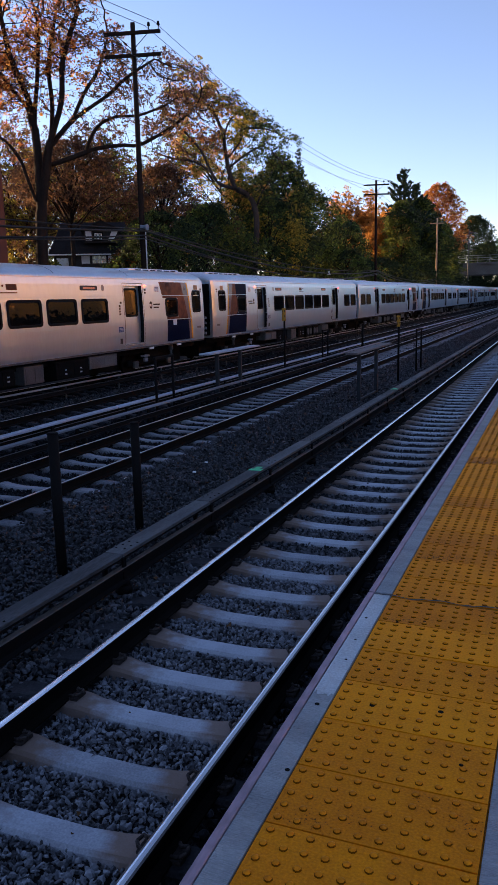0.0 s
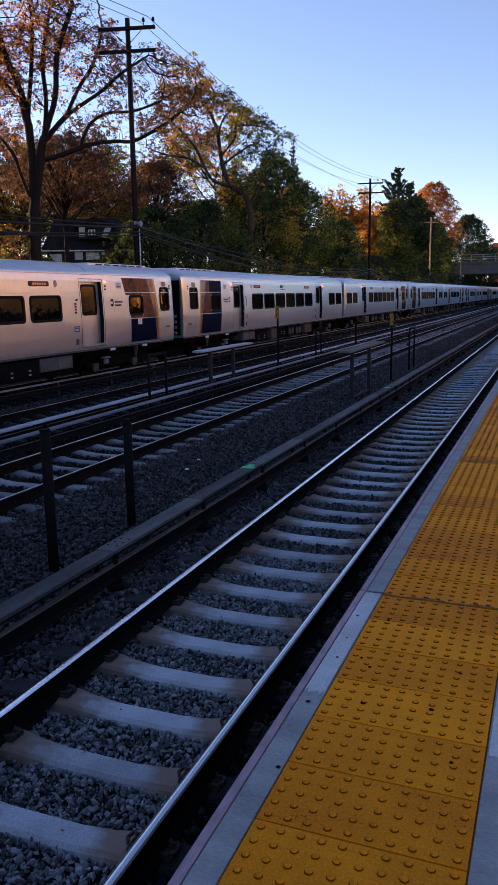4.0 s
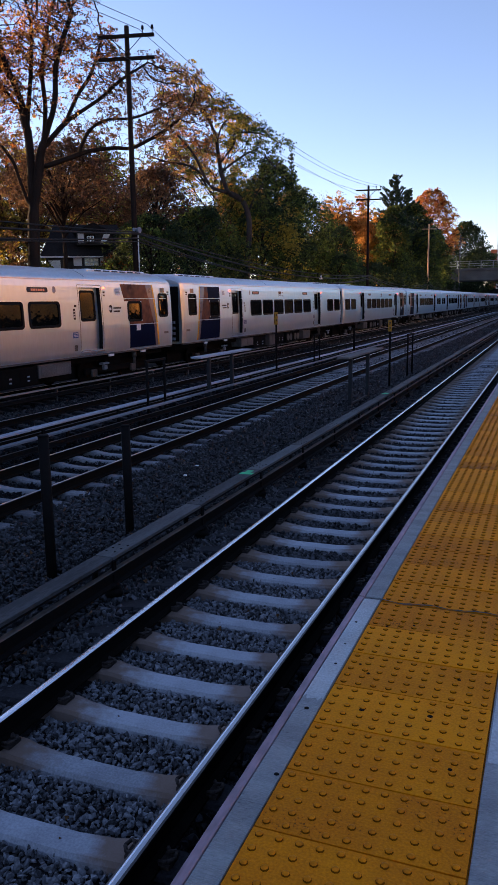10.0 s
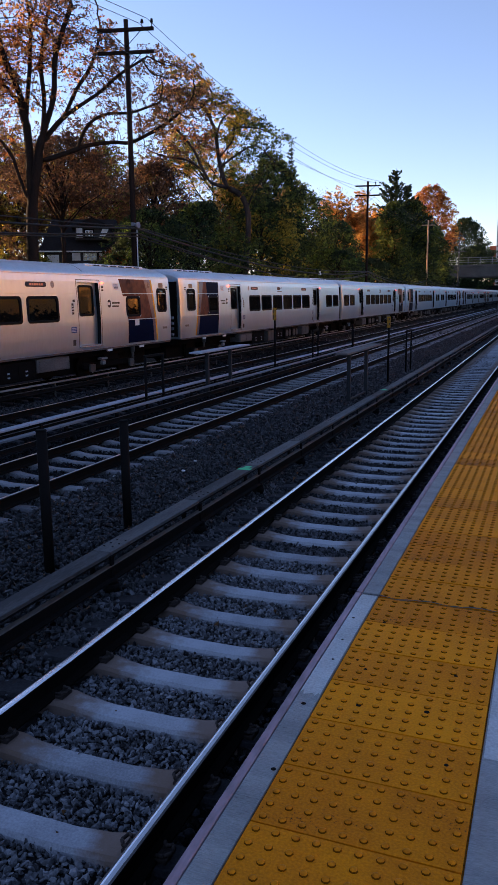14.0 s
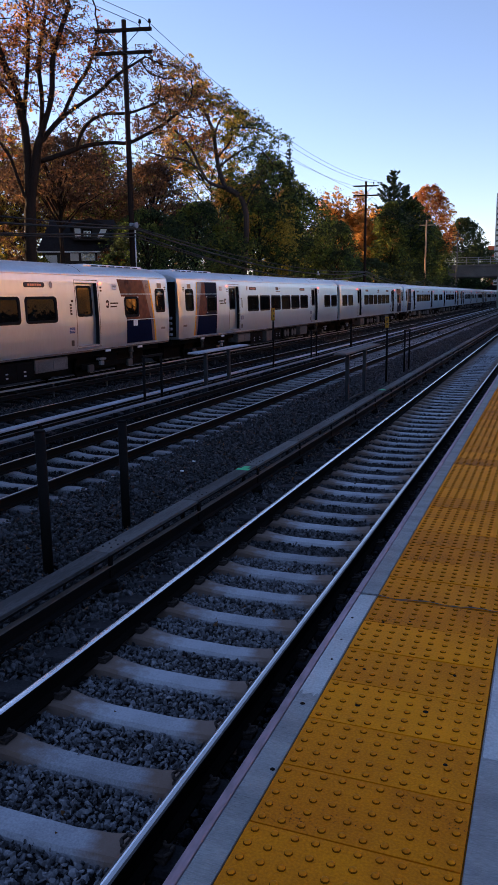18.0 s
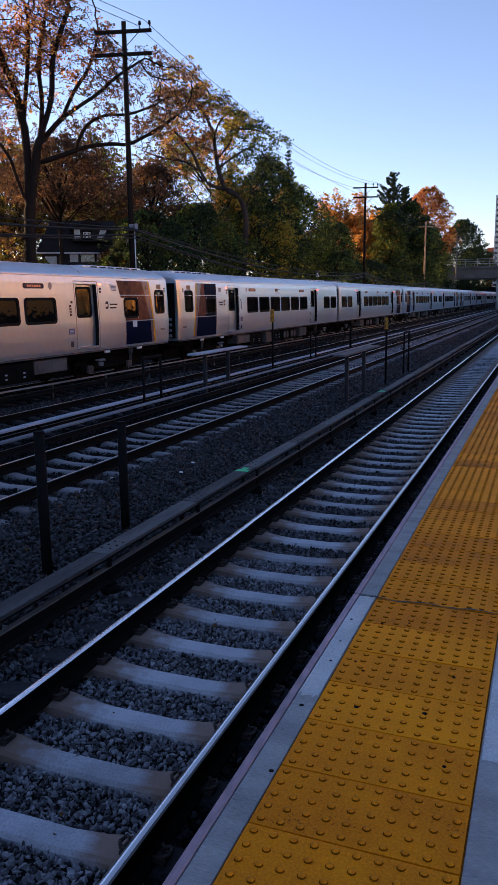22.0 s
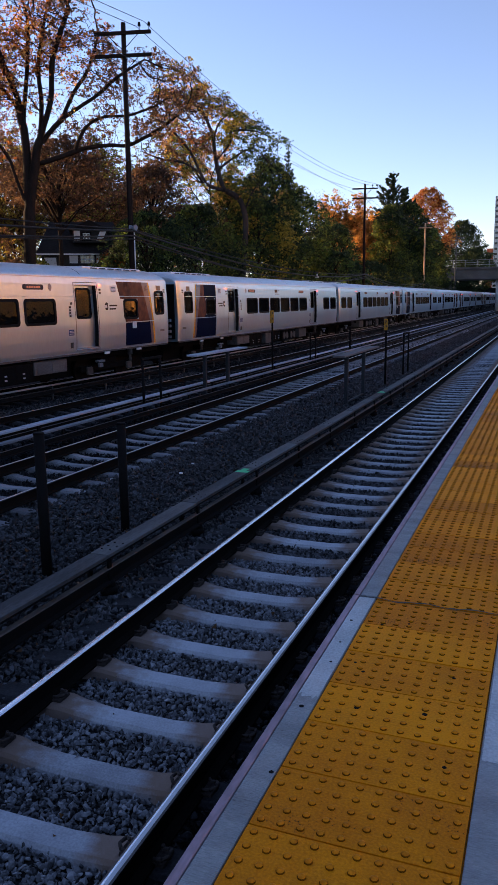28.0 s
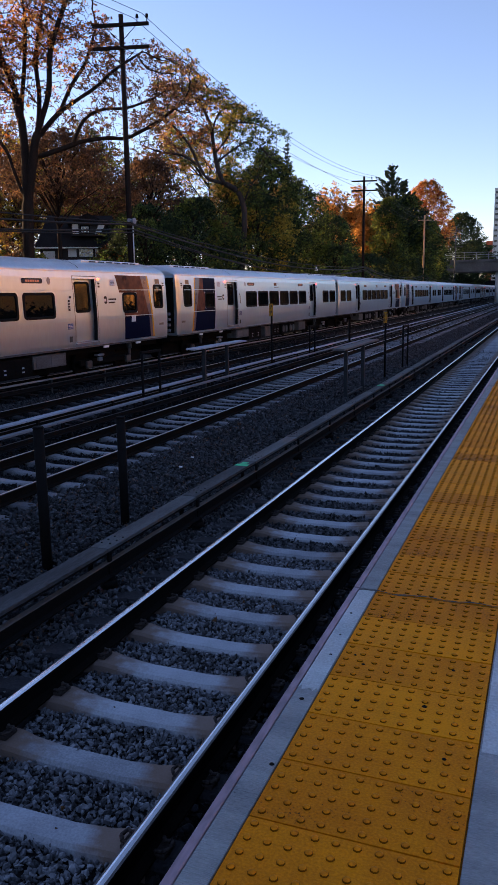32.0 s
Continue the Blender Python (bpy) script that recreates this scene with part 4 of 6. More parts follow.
    for s0, s1, z0, z1, mat in ((7.15, 8.80, 0.60, 1.00, BOARD), (8.85, 10.6, 0.45, 1.0, UNDER), (11.2, 12.1, 0.45, 0.98, UNDER_GREY), (12.5, 13.6, 0.5, 0.98, UNDER), (14.0, 15.1, 0.45, 1.0, UNDER),
                                (15.3, 16.4, 0.45, 1.0, UNDER), (17.2, 18.6, 0.5, 0.98, UNDER_GREY)):
        bm = B()
        block(bm, s0, s1, 0.9, 1.42, z0, z1, 0.02)
        case = part("equipment_case", bm, mat, root, "underfloor equipment case")
        for k in range(2):
            c = s0 + (s1 - s0) * (0.27 + 0.46 * k)
            bm = B()
            if 13.9 < s0 < 15.5:
                y = sgn * c
                tube(bm, (1.42, y, (z0 + z1) / 2), (1.45, y, (z0 + z1) / 2), 0.19, n=14)
                part("fan", bm, UNDER_GREY, case)
            else:
                block(bm, c - (s1 - s0) * 0.2, c + (s1 - s0) * 0.2, 1.42, 1.432, z0 + 0.06, z1 - 0.06, 0.004)
                part("case_door", bm, mat, case)
                if mat is UNDER:
                    bm = B()
                    for z in (z0 + 0.12, z0 + 0.24):
                        block(bm, c - 0.05, c + 0.05, 1.432, 1.44, z, z + 0.04)
                    part("plate_mark", bm, BOARD_BLUE, case)
    for c in (4.1, CAR_PITCH - 4.1):
        bm = B()
        for x in (-1.08, 0.96):
            block(bm, c - 1.75, c + 1.75, x, x + 0.12, 0.42, 0.62, 0.03)
            block(bm, c - 0.5, c + 0.5, x, x + 0.12, 0.62, 0.85, 0.04)
        block(bm, c - 0.3, c + 0.3, -1.0, 1.0, 0.5, 0.85)
        part("truck_frame", bm, UNDER, root, "black truck frame")
        for dxx in (-1.3, 1.3):
            y = sgn * (c + dxx)
            bm = B()
            for x in (-0.79, 0.72):
                tube(bm, (x, 0, 0), (x + 0.10, 0, 0), 0.457, n=24)
            tube(bm, (-0.9, 0, 0), (0.9, 0, 0), 0.08, n=8)
            part("wheelset", bm, RUST, root, "steel wheels on an axle", at=pose(0, y, 0.457))
            bm = B()
            block(bm, c + dxx - 0.16, c + dxx + 0.16, 1.06, 1.16, 0.33, 0.58, 0.04)
            part("axle_box", bm, UNDER_GREY, root)
        bm = B()
        block(bm, c + 0.85, c + 1.25, 1.30, 1.46, 0.73, 0.80, 0.02)
        block(bm, c + 0.95, c + 1.15, 1.34, 1.44, 0.56, 0.70, 0.02)
        part("shoe_gear", bm, BOARD_MID, root, "pale contact shoe box")
        bm = B()
        tube(bm, (1.36, sgn * (c - 1.0), 0.85), (1.36, sgn * (c - 1.0), 1.05), 0.09, n=8)
        tube(bm, (1.36, sgn * (c - 1.0), 0.62), (1.36, sgn * (c - 1.0), 0.85), 0.05, n=8)
        part("spring_hanger", bm, UNDER_GREY, root)
    return root


# ---- trees ----
class Wood:
    """Collects tapered limbs and leaves of one tree."""

    def __init__(self, seed):
        self.rng = random.Random(seed)
        self.v, self.f, self.ends = [], [], []

    def limb(self, pts, r0, r1=None, n=6):
        """A tapered limb along the points; r0 alone is a row of radii."""
        base = len(self.v)
        k = len(pts)
        for i, p in enumerate(pts):
            d = (pts[min(i + 1, k - 1)] - pts[max(i - 1, 0)]).normalized()
            u = d.orthogonal().normalized()
            w = d.cross(u)
            r = r0[i] if r1 is None else r0 + (r1 - r0) * i / (k - 1)
            for j in range(n):
                a = j * math.tau / n
                self.v.append(p + (u * math.cos(a) + w * math.sin(a)) * r)
        for i in range(k - 1):
            for j in range(n):
                self.f.append((base + i * n + j, base + i * n + (j + 1) % n, base + (i + 1) * n + (j + 1) % n, base + (i + 1) * n + j))

    def grow(self, p, d, length, r, level, last, up=0.12, wild=0.28):
        rng = self.rng
        steps = 5 if level < last else 3
        pts, ways = [p.copy()], [d.copy()]
        for _ in range(steps):
            d = (d + Vector((rng.gauss(0, wild), rng.gauss(0, wild), rng.gauss(0, wild) + up)) * 0.6).normalized()
            p = p + d * (length / steps)
            pts.append(p.copy())
            ways.append(d.copy())
        self.limb(pts, r, r * 0.45, 6 if level < 2 else (4 if level < last else 3))
        self.twigs(pts, ways, length, r, level, last, up, wild)

    def twigs(self, pts, ways, length, r, level, last, up, wild):
        rng = self.rng
        if level >= last:
            self.ends += pts[1:]
            return
        for i in range(1, len(pts)):
            for _ in range(2 if i > 1 else 1):
                if rng.random() < (0.85 if i > 1 else 0.35):
                    side = ways[i].orthogonal().normalized()
                    side = Matrix.Rotation(rng.uniform(0, math.tau), 3, ways[i]) @ side
                    way = (ways[i] * rng.uniform(0.5, 1.0) + side * rng.uniform(0.6, 1.0)).normalized()
                    self.grow(pts[i], way, length * rng.uniform(0.45, 0.7), max(0.012, r * rng.uniform(0.35, 0.5)), level + 1, last, up, wild)


def leaves(points, each, spread, size, seed, flat=0.5, clump=0.0, bare=0.0):
    """Leaves scattered in flat sprays round the given points, with gaps between clumps: bent pointed blades of uneven size."""
    rng = np.random.default_rng(seed)
    if clump:
        points = [p for p in points if noise.noise((p[0] * 0.75, p[1] * 0.75, p[2] * 1.1 + seed)) > clump - 0.6 and (p[2] > bare or rng.random() < 0.2)]
    p = np.repeat(np.asarray(points, np.float32), each, 0)
    k = len(p)
    p = p + rng.normal(size=(k, 3)) * (spread, spread, spread * flat)
    u = rng.normal(size=(k, 3))
    u /= np.linalg.norm(u, axis=1)[:, None]
    w = np.cross(u, rng.normal(size=(k, 3)))
    w /= np.linalg.norm(w, axis=1)[:, None]
    s = size * rng.uniform(0.5, 1.5, (k, 1))
    v = np.stack([p - u * s, p + u * s * 0.6 + w * s * 0.62, p + u * s * 0.6 - w * s * 0.62], 1).reshape(-1, 3)
    return v, np.arange(3 * k).reshape(k, 3)


def sprays(centres, each, reach, size, seed, tilt=0.35, droop=0.25):
    """Leaves in flat layered sprays, one round each centre, hanging a little at the rim."""
    rng = np.random.default_rng(seed)
    c = np.asarray(centres, np.float32)
    k = len(c)
    n = rng.normal(size=(k, 3)) * tilt
    n[:, 2] += 1
    n /= np.linalg.norm(n, axis=1)[:, None]
    a = np.cross(n, rng.normal(size=(k, 3)))
    a /= np.linalg.norm(a, axis=1)[:, None]
    b = np.cross(n, a)
    r_own = reach * rng.uniform(0.55, 1.35, (k, 1))
    c, n, a, b, r_own = [np.repeat(q, each, 0) for q in (c, n, a, b, r_own)]
    m = len(c)
    ang, rad = rng.uniform(0, math.tau, (m, 1)), r_own * rng.uniform(0.02, 1, (m, 1)) ** 0.6
    p = c + (a * np.cos(ang) + b * np.sin(ang) * 0.75) * rad + n * rng.normal(size=(m, 1)) * r_own * 0.16
    p[:, 2:] -= droop * rad * rad / r_own
    n = n + rng.normal(size=(m, 3)) * 0.95
    u = np.cross(n, rng.normal(size=(m, 3)))
    u /= np.linalg.norm(u, axis=1)[:, None]
    w = np.cross(n, u)
    w /= np.linalg.norm(w, axis=1)[:, None]
    s = size * rng.uniform(0.55, 1.5, (m, 1))
    v = np.stack([p - u * s, p + u * s * 0.35 + w * s * 0.55, p + u * s * 0.75, p + u * s * 0.35 - w * s * 0.55], 1)
    return v.reshape(-1, 3), np.arange(4 * m).reshape(m, 4)


def tree_thing(label, base, wood, bark, crowns, category="tree", name="tree"):
    root = thing(name, label, category, pose(*base), "trees beside the railway")
    if wood is not None:
        put("trunk", quick("trunk", wood.v, wood.f, bark, smooth=True), root, label="trunk with bare limbs")
    for v, f, mat in crowns:
        put("crown", quick("crown", v, f, mat), root, label="crown of leaves")
    return root


def branch_out(w, rows, targets, step, reach, kill, seed, trunk, tip=0.008, rounds=70, up=0.12):
    """Twigs that grow from the given main limbs (rows of points) towards the targets. Adds them to the wood; returns which targets were reached."""
    rng = np.random.default_rng(seed)
    pos, parent = [], []
    for row in rows:
        if pos:
            d = [(q - row[0]).length for q in pos]
            last = d.index(min(d))
        else:
            last = -1
        for q in row if last < 0 else row[1:]:
            pos.append(q.copy())
            parent.append(last)
            last = len(pos) - 1
    P = np.array([tuple(q) for q in pos], np.float32)
    parent = list(parent)
    T = np.asarray(targets, np.float32)
    best, near = np.full(len(T), 1e9, np.float32), np.zeros(len(T), int)
    live = np.ones(len(T), bool)
    fresh = 0
    for _ in range(rounds):
        new_p = P[fresh:]
        if not len(new_p) or not live.any():
            break
        idx = np.nonzero(live)[0]
        for j0 in range(0, len(new_p), 400):
            d = np.linalg.norm(T[idx, None] - new_p[None, j0:j0 + 400], axis=2)
            at_, val = d.argmin(1), d.min(1)
            hit = val < best[idx]
            best[idx[hit]], near[idx[hit]] = val[hit], at_[hit] + fresh + j0
        live &= best > kill
        idx = np.nonzero(live & (best < reach))[0]
        fresh = len(P)
        if not len(idx):
            break
        way = T[idx] - P[near[idx]]
        way /= np.linalg.norm(way, axis=1)[:, None]
        grow = np.unique(near[idx])
        total = np.zeros((len(P), 3), np.float32)
        np.add.at(total, near[idx], way)
        d = total[grow]
        d /= np.linalg.norm(d, axis=1)[:, None] + 1e-6
        d += rng.normal(size=d.shape) * 0.16 + (0, 0, up)
        d /= np.linalg.norm(d, axis=1)[:, None]
        parent += list(grow)
        P = np.concatenate([P, (P[grow] + d * step).astype(np.float32)])
    k = len(P)
    kids = [[] for _ in range(k)]
    for i in range(k - 1, 0, -1):
        if parent[i] >= 0:
            kids[parent[i]].append(i)
    load = np.ones(k)
    for i in range(k - 1, 0, -1):
        if parent[i] >= 0:
            load[parent[i]] += load[i]
    power = math.log(trunk / tip) / math.log(load[0])
    rad = tip * load ** power
    heads = [(0, None)]
    while heads:
        i, start = heads.pop()
        line, radii = ([] if start is None else [start]), []
        while True:
            line.append(i)
            more = sorted(kids[i], key=lambda q: -load[q])
            heads += [(q, i) for q in more[1:]]
            if not more:
                break
            i = more[0]
        if len(line) < 2:
            continue
        radii = [rad[q] for q in line]
        if start is not None:
            radii[0] = radii[1] * 1.15
        thick = max(radii)
        w.limb([Vector(P[q].tolist()) for q in line], radii, None, 8 if thick > 0.12 else 5 if thick > 0.04 else 3)
    return best < kill * 1.6


def broad_tree(label, base, height, seed, mats, size=0.22, each=5, spread=0.5, last=3, bark=BARK, trunk=0.3, wild=0.28, spread_out=0.75):
    """A tree grown from its trunk; every few limbs take one of the leaf colours."""
    w = Wood(seed)
    rng = w.rng
    h = height
    p, d = Vector((0, 0, -0.3)), Vector((0, 0, 1))
    pts, ways = [p], [d]
    for i in range(6):
        d = (d + Vector((rng.gauss(0, 0.09), rng.gauss(0, 0.09), 0.1))).normalized()
        p = p + d * h * 0.11
        pts.append(p)
        ways.append(d)
    w.limb(pts, trunk, trunk * 0.55, 8)
    for i in range(2, 7):
        for _ in range(3):
            a = rng.uniform(0, math.tau)
            way = Vector((math.cos(a) * spread_out, math.sin(a) * spread_out, rng.uniform(0.25, 1.0))).normalized()
            w.grow(pts[i], way, h * rng.uniform(0.28, 0.42), trunk * 0.38, 1, last, wild=wild)
    w.grow(pts[-1], Vector((0, 0, 1)), h * 0.32, trunk * 0.45, 1, last, wild=wild)
    crowns = []
    ends = w.ends
    for i, m in enumerate(mats):
        some = [e for k, e in enumerate(ends) if (k // 11 * 7 + seed) % len(mats) == i]
        if some:
            some = [e for e in some if noise.noise((e[0] * 0.6, e[1] * 0.6, e[2] * 0.9 + seed)) > -0.18]
            v, f = sprays(some, int(each * 2), spread * 0.88, size * 0.72, seed * 7 + i)
            crowns.append((v, f, m))
    return tree_thing(label, base, w, bark, crowns)


def mass_tree(label, base, low, high, spread, seed, mats, count, size, trunk=0.22, name="tree", point=0.5):
    """A dense crown: leaf sprays on an uneven outline that bulges and parts, thinner towards the top."""
    rng = np.random.default_rng(seed)
    w = Wood(seed)
    tall = high - low
    w.limb([Vector((0, 0, -0.3)), Vector((0.1, 0, high * 0.4)), Vector((0.0, 0.1, high * 0.85))], trunk, trunk * 0.3, 7)
    for k in range(22):
        a, z = k * 2.4, low + tall * (k + 0.5) / 24
        r = spread * rng.uniform(0.5, 0.9) * (1.1 - 0.6 * k / 24)
        w.limb([Vector((0.05, 0, z * 0.75)), Vector((r * 0.5 * math.cos(a), r * 0.5 * math.sin(a), z * 0.95)), Vector((r * math.cos(a), r * math.sin(a), z + 0.4))], trunk * 0.35, 0.02, 4)
    per = [[] for _ in mats]
    k = count // 14
    t, ang = rng.uniform(0, 1, k), rng.uniform(0, math.tau, k)
    deep = rng.uniform(0.35, 1.0, k) ** 0.5
    off = seed * 3.7
    for i in range(k):
        z = low + tall * t[i]
        c, s = math.cos(ang[i]), math.sin(ang[i])
        wide = (min(1.0, 0.45 + t[i] * 2.2)) * max(0.05, 1 - t[i] ** 2.6) ** point
        bulge = 1 + 0.55 * noise.noise((c * 1.6 + off, s * 1.6, z * 0.45)) + 0.4 * noise.noise((c * 4 + off, s * 4, z * 1.1))
        r = spread * 1.15 * wide * bulge * deep[i]
        p = (c * r, s * r, z + 0.9 * noise.noise((c * 2, s * 2 + off, 3.1)))
        if noise.noise((p[0] * 0.8 + off, p[1] * 0.8, p[2] * 1.1)) < -0.22 and deep[i] > 0.6:
            continue
        tone = noise.noise((p[0] * 0.45, p[1] * 0.45 + off, p[2] * 0.45)) * 1.3 + rng.uniform(-0.35, 0.35) + 0.5
        per[min(len(mats) - 1, max(0, int(tone * len(mats))))].append(p)
    crowns = []
    for i, m in enumerate(mats):
        if len(per[i]) > 3:
            v, f = sprays(per[i], 14, size * 4.2, size, seed * 5 + i, 0.5, 0.45)
            crowns.append((v, f, m))
    return tree_thing(label, base, w, BARK, crowns, name=name)


def conifer(label, base, height, width, seed, start=0.15, gaps=0.0, size=0.3, each=16):
    """A pine with whorls of uneven upswept boughs."""
    w = Wood(seed)
    rng = w.rng
    w.limb([Vector((0, 0, -0.3)), Vector((0, 0, height * 0.5)), Vector((0.1, 0, height))], 0.3, 0.03, 7)
    pts = []
    z = height * start
    while z < height * 0.985:
        r = width * (1 - z / height) ** 0.9 + 0.12
        a0 = rng.uniform(0, math.tau)
        for k in range(7):
            if rng.random() < gaps:
                continue
            a = a0 + k * math.tau / 7 + rng.uniform(-0.3, 0.3)
            q = r * rng.uniform(0.35, 1.25)
            root, tip = Vector((0, 0, z)), Vector((math.cos(a) * q, math.sin(a) * q, z + q * rng.uniform(0.45, 1.05)))
            mid = root.lerp(tip, 0.55) + Vector((0, 0, -0.12 * q))
            w.limb([root, mid, tip], 0.045, 0.012, 3)
            n = max(4, int(q * 6))
            pts += [mid.lerp(tip, (i + 1) / n) for i in range(n)] + [root.lerp(mid, 0.5 + 0.5 * i / n) for i in range(n // 2)]
        z += height * rng.uniform(0.016, 0.027)
    v, f = leaves(pts, each, size * 0.9, size, seed, 0.6)
    return tree_thing(label, base, w, BARK, [(v, f, NEEDLE)])


# ---- poles, wires, bridge, houses ----
def utility_pole(x, y, top, mat, label, arms=((-0.5, 2.75), (-1.5, 2.75)), r=0.16, pins=True):
    root = thing("utility_pole", label, "utility pole", pose(x, y, 0, 0, 0, 14), "utility poles along the railway")
    bm = B()
    tube(bm, (0, 0, -0.4), (0, 0, top), r, r * 0.72, 10)
    part("pole", bm, mat, root)
    for dz, wide in arms:
        bm = B()
        box(bm, -wide / 2, wide / 2, -r - 0.10, -r * 0.6, top + dz - 0.07, top + dz + 0.07, 0.01)
        arm = part("crossarm", bm, mat, root)
        if pins and dz > -1:
            for k in (0.30, 0.47):
                bm = B()
                px = wide * k
                tube(bm, (px, -r - 0.03, top + dz + 0.07), (px, -r - 0.03, top + dz + 0.26), 0.02, n=6)
                tube(bm, (px, -r - 0.03, top + dz + 0.26), (px, -r - 0.03, top + dz + 0.42), 0.08, 0.05, 8)
                part("insulator", bm, BLACK, arm)
        bm = B()
        for s in (-1, 1):
            tube(bm, (s * wide * 0.28, -r - 0.04, top + dz - 0.06), (0, -r * 0.9, top + dz - 0.75), 0.018, n=5)
        part("brace", bm, BLACK, root)
    return root


def wire(points, r, sag, label, group="overhead wires"):
    """A cable hung from point to point, one unbroken tube."""
    line = []
    n = 14
    for a, b in zip(points, points[1:]):
        a, b = Vector(a), Vector(b)
        line += [a.lerp(b, i / n) - Vector((0, 0, sag * 4 * i / n * (1 - i / n))) for i in range(n)]
    w = Wood(1)
    w.limb(line + [Vector(points[-1])], r, r, 5)
    tagged(put("cable", quick("cable", w.v, w.f, CABLE, smooth=True)), label, "cable", group)


def overpass():
    root = thing("overpass", "grey concrete road bridge across the tracks", "bridge", kind="structure")
    Y = 172
    bm = B()
    box(bm, -60, 40, Y, Y + 12, 6.6, 9.0, 0.05)
    part("deck", bm, BRIDGE, root, "weathered concrete deck")
    bm = B()
    box(bm, -60, 40, Y - 0.3, Y + 0.1, 8.7, 9.2, 0.03)
    part("ledge", bm, BRIDGE, root)
    x = -60
    bm = B()
    for z in (9.7, 10.2, 10.7):
        box(bm, -60, 40, Y - 0.05, Y + 0.03, z - 0.04, z + 0.04)
    part("railing", bm, GREY_STEEL, root, "steel parapet railing")
    while x < 12:
        bm = B()
        box(bm, x, x + 0.12, Y - 0.08, Y + 0.06, 9.2, 10.75)
        part("railing_post", bm, GREY_STEEL, root)
        x += 2.5
    for x in (-7.9, 4.5):
        bm = B()
        tube(bm, (x, Y + 1.5, -0.4), (x, Y + 1.5, 6.6), 0.55, n=14)
        part("pier", bm, CONCRETE_PALE, root, "round concrete pier")
    bm = B()
    box(bm, -60, -19, Y + 1, Y + 12, -0.3, 6.6)
    part("abutment", bm, BRIDGE, root)


def house(x, y, z, label):
    """A house with a steep dark roof, a half-timbered dormer and a row of white panels below the eaves."""
    root = thing("house", label, "house", pose(x, y, z, 0, 0, 32))
    w, d, h, top = 5.9, 6.4, 4.85, 7.3
    bm = B()
    box(bm, -w / 2, w / 2, -d / 2, d / 2, 0, h)
    part("wall", bm, STUCCO, root, "dark half-timbered wall")
    bm = B()
    pts = [(-d / 2 - 0.5, h - 0.15), (d / 2 + 0.5, h - 0.15), (0.1, top), (-0.1, top)]
    a = [bm.verts.new((-w / 2 - 0.35 + (0.9 if pz > h else 0), py, pz)) for py, pz in pts]
    b = [bm.verts.new((w / 2 + 0.35 - (0.9 if pz > h else 0), py, pz)) for py, pz in pts]
    bm.faces.new(a), bm.faces.new(b[::-1])
    for i in range(4):
        bm.faces.new((a[i], a[(i + 1) % 4], b[(i + 1) % 4], b[i]))
    part("roof", bm, SHINGLE, root, "steep dark shingle roof")
    bm = B()
    box(bm, -w / 2 - 0.4, w / 2 + 0.4, -d / 2 - 0.56, -d / 2 - 0.46, h - 0.22, h - 0.13)
    part("gutter", bm, WHITE, root, "thin white gutter along the eaves")
    f = -d / 2 - 0.02
    bm = B()
    box(bm, -0.65, 1.85, f, -0.6, 5.55, 6.5)
    dormer = part("dormer", bm, STUCCO, root, "dark half-timbered dormer")
    bm = B()
    a = [bm.verts.new((px, f - 0.25, pz)) for px, pz in ((-0.9, 6.4), (2.1, 6.4), (0.6, 7.15))]
    b = [bm.verts.new((px, -0.3, pz)) for px, pz in ((-0.9, 6.4), (2.1, 6.4), (0.6, 7.15))]
    bm.faces.new(a), bm.faces.new(b[::-1])
    for i in range(3):
        bm.faces.new((a[i], a[(i + 1) % 3], b[(i + 1) % 3], b[i]))
    part("dormer_roof", bm, SHINGLE, dormer)
    for x0, x1, lean in ((-0.55, -0.12, 0.0), (1.05, 1.5, 0.32)):
        bm = B()
        q = [(x0, 5.7), (x1, 5.7), (x1 + lean, 6.38), (x0 + lean, 6.38)]
        lo, hi = [[bm.verts.new((px, yy, pz)) for px, pz in q] for yy in (f + 0.01, f - 0.03)]
        bm.faces.new(hi), bm.faces.new(lo[::-1])
        for i in range(4):
            bm.faces.new((lo[i], lo[(i + 1) % 4], hi[(i + 1) % 4], hi[i]))
        part("stucco_panel", bm, WHITE, dormer, "white stucco between timbers")

    def window(x0, x1, z0, z1, face, owner, n):
        bm = B()
        box(bm, x0, x1, face - 0.06, face + 0.02, z0, z1, 0.01)
        win = part("window", bm, WHITE, owner, "white window frame")
        for i in range(n):
            for k in range(2):
                u, v = (x1 - x0) / n, (z1 - z0) / 2
                bm = B()
                box(bm, x0 + i * u + 0.05, x0 + (i + 1) * u - 0.05, face - 0.075, face - 0.05, z0 + k * v + 0.05, z0 + (k + 1) * v - 0.05)
                part("pane", bm, GLASS, win)

    bm = B()
    box(bm, 0.0, 0.72, f - 0.03, f, 5.66, 6.3)
    part("window_casing", bm, BLACK, dormer)
    window(0.1, 0.62, 5.74, 6.2, f - 0.03, root, 2)
    window(-0.15, 0.85, 4.05, 4.6, f + 0.02, root, 3)
    for x0, x1, z0, z1, name in ((-0.95, -0.35, 4.05, 4.6, "stucco_panel"), (1.0, 1.5, 4.05, 4.6, "stucco_panel"), (-2.75, -1.9, 2.2, 4.45, "garage_door")):
        bm = B()
        box(bm, x0, x1, f - 0.03, f + 0.01, z0, z1, 0.008)
        part(name, bm, WHITE, root, "white panel")
    bm = B()
    box(bm, 3.0, 3.75, -d / 2 + 0.3, d / 2 - 0.6, 0, 5.9)
    part("annex_wall", bm, WHITE, root, "white side wall behind shrubs")
    return root


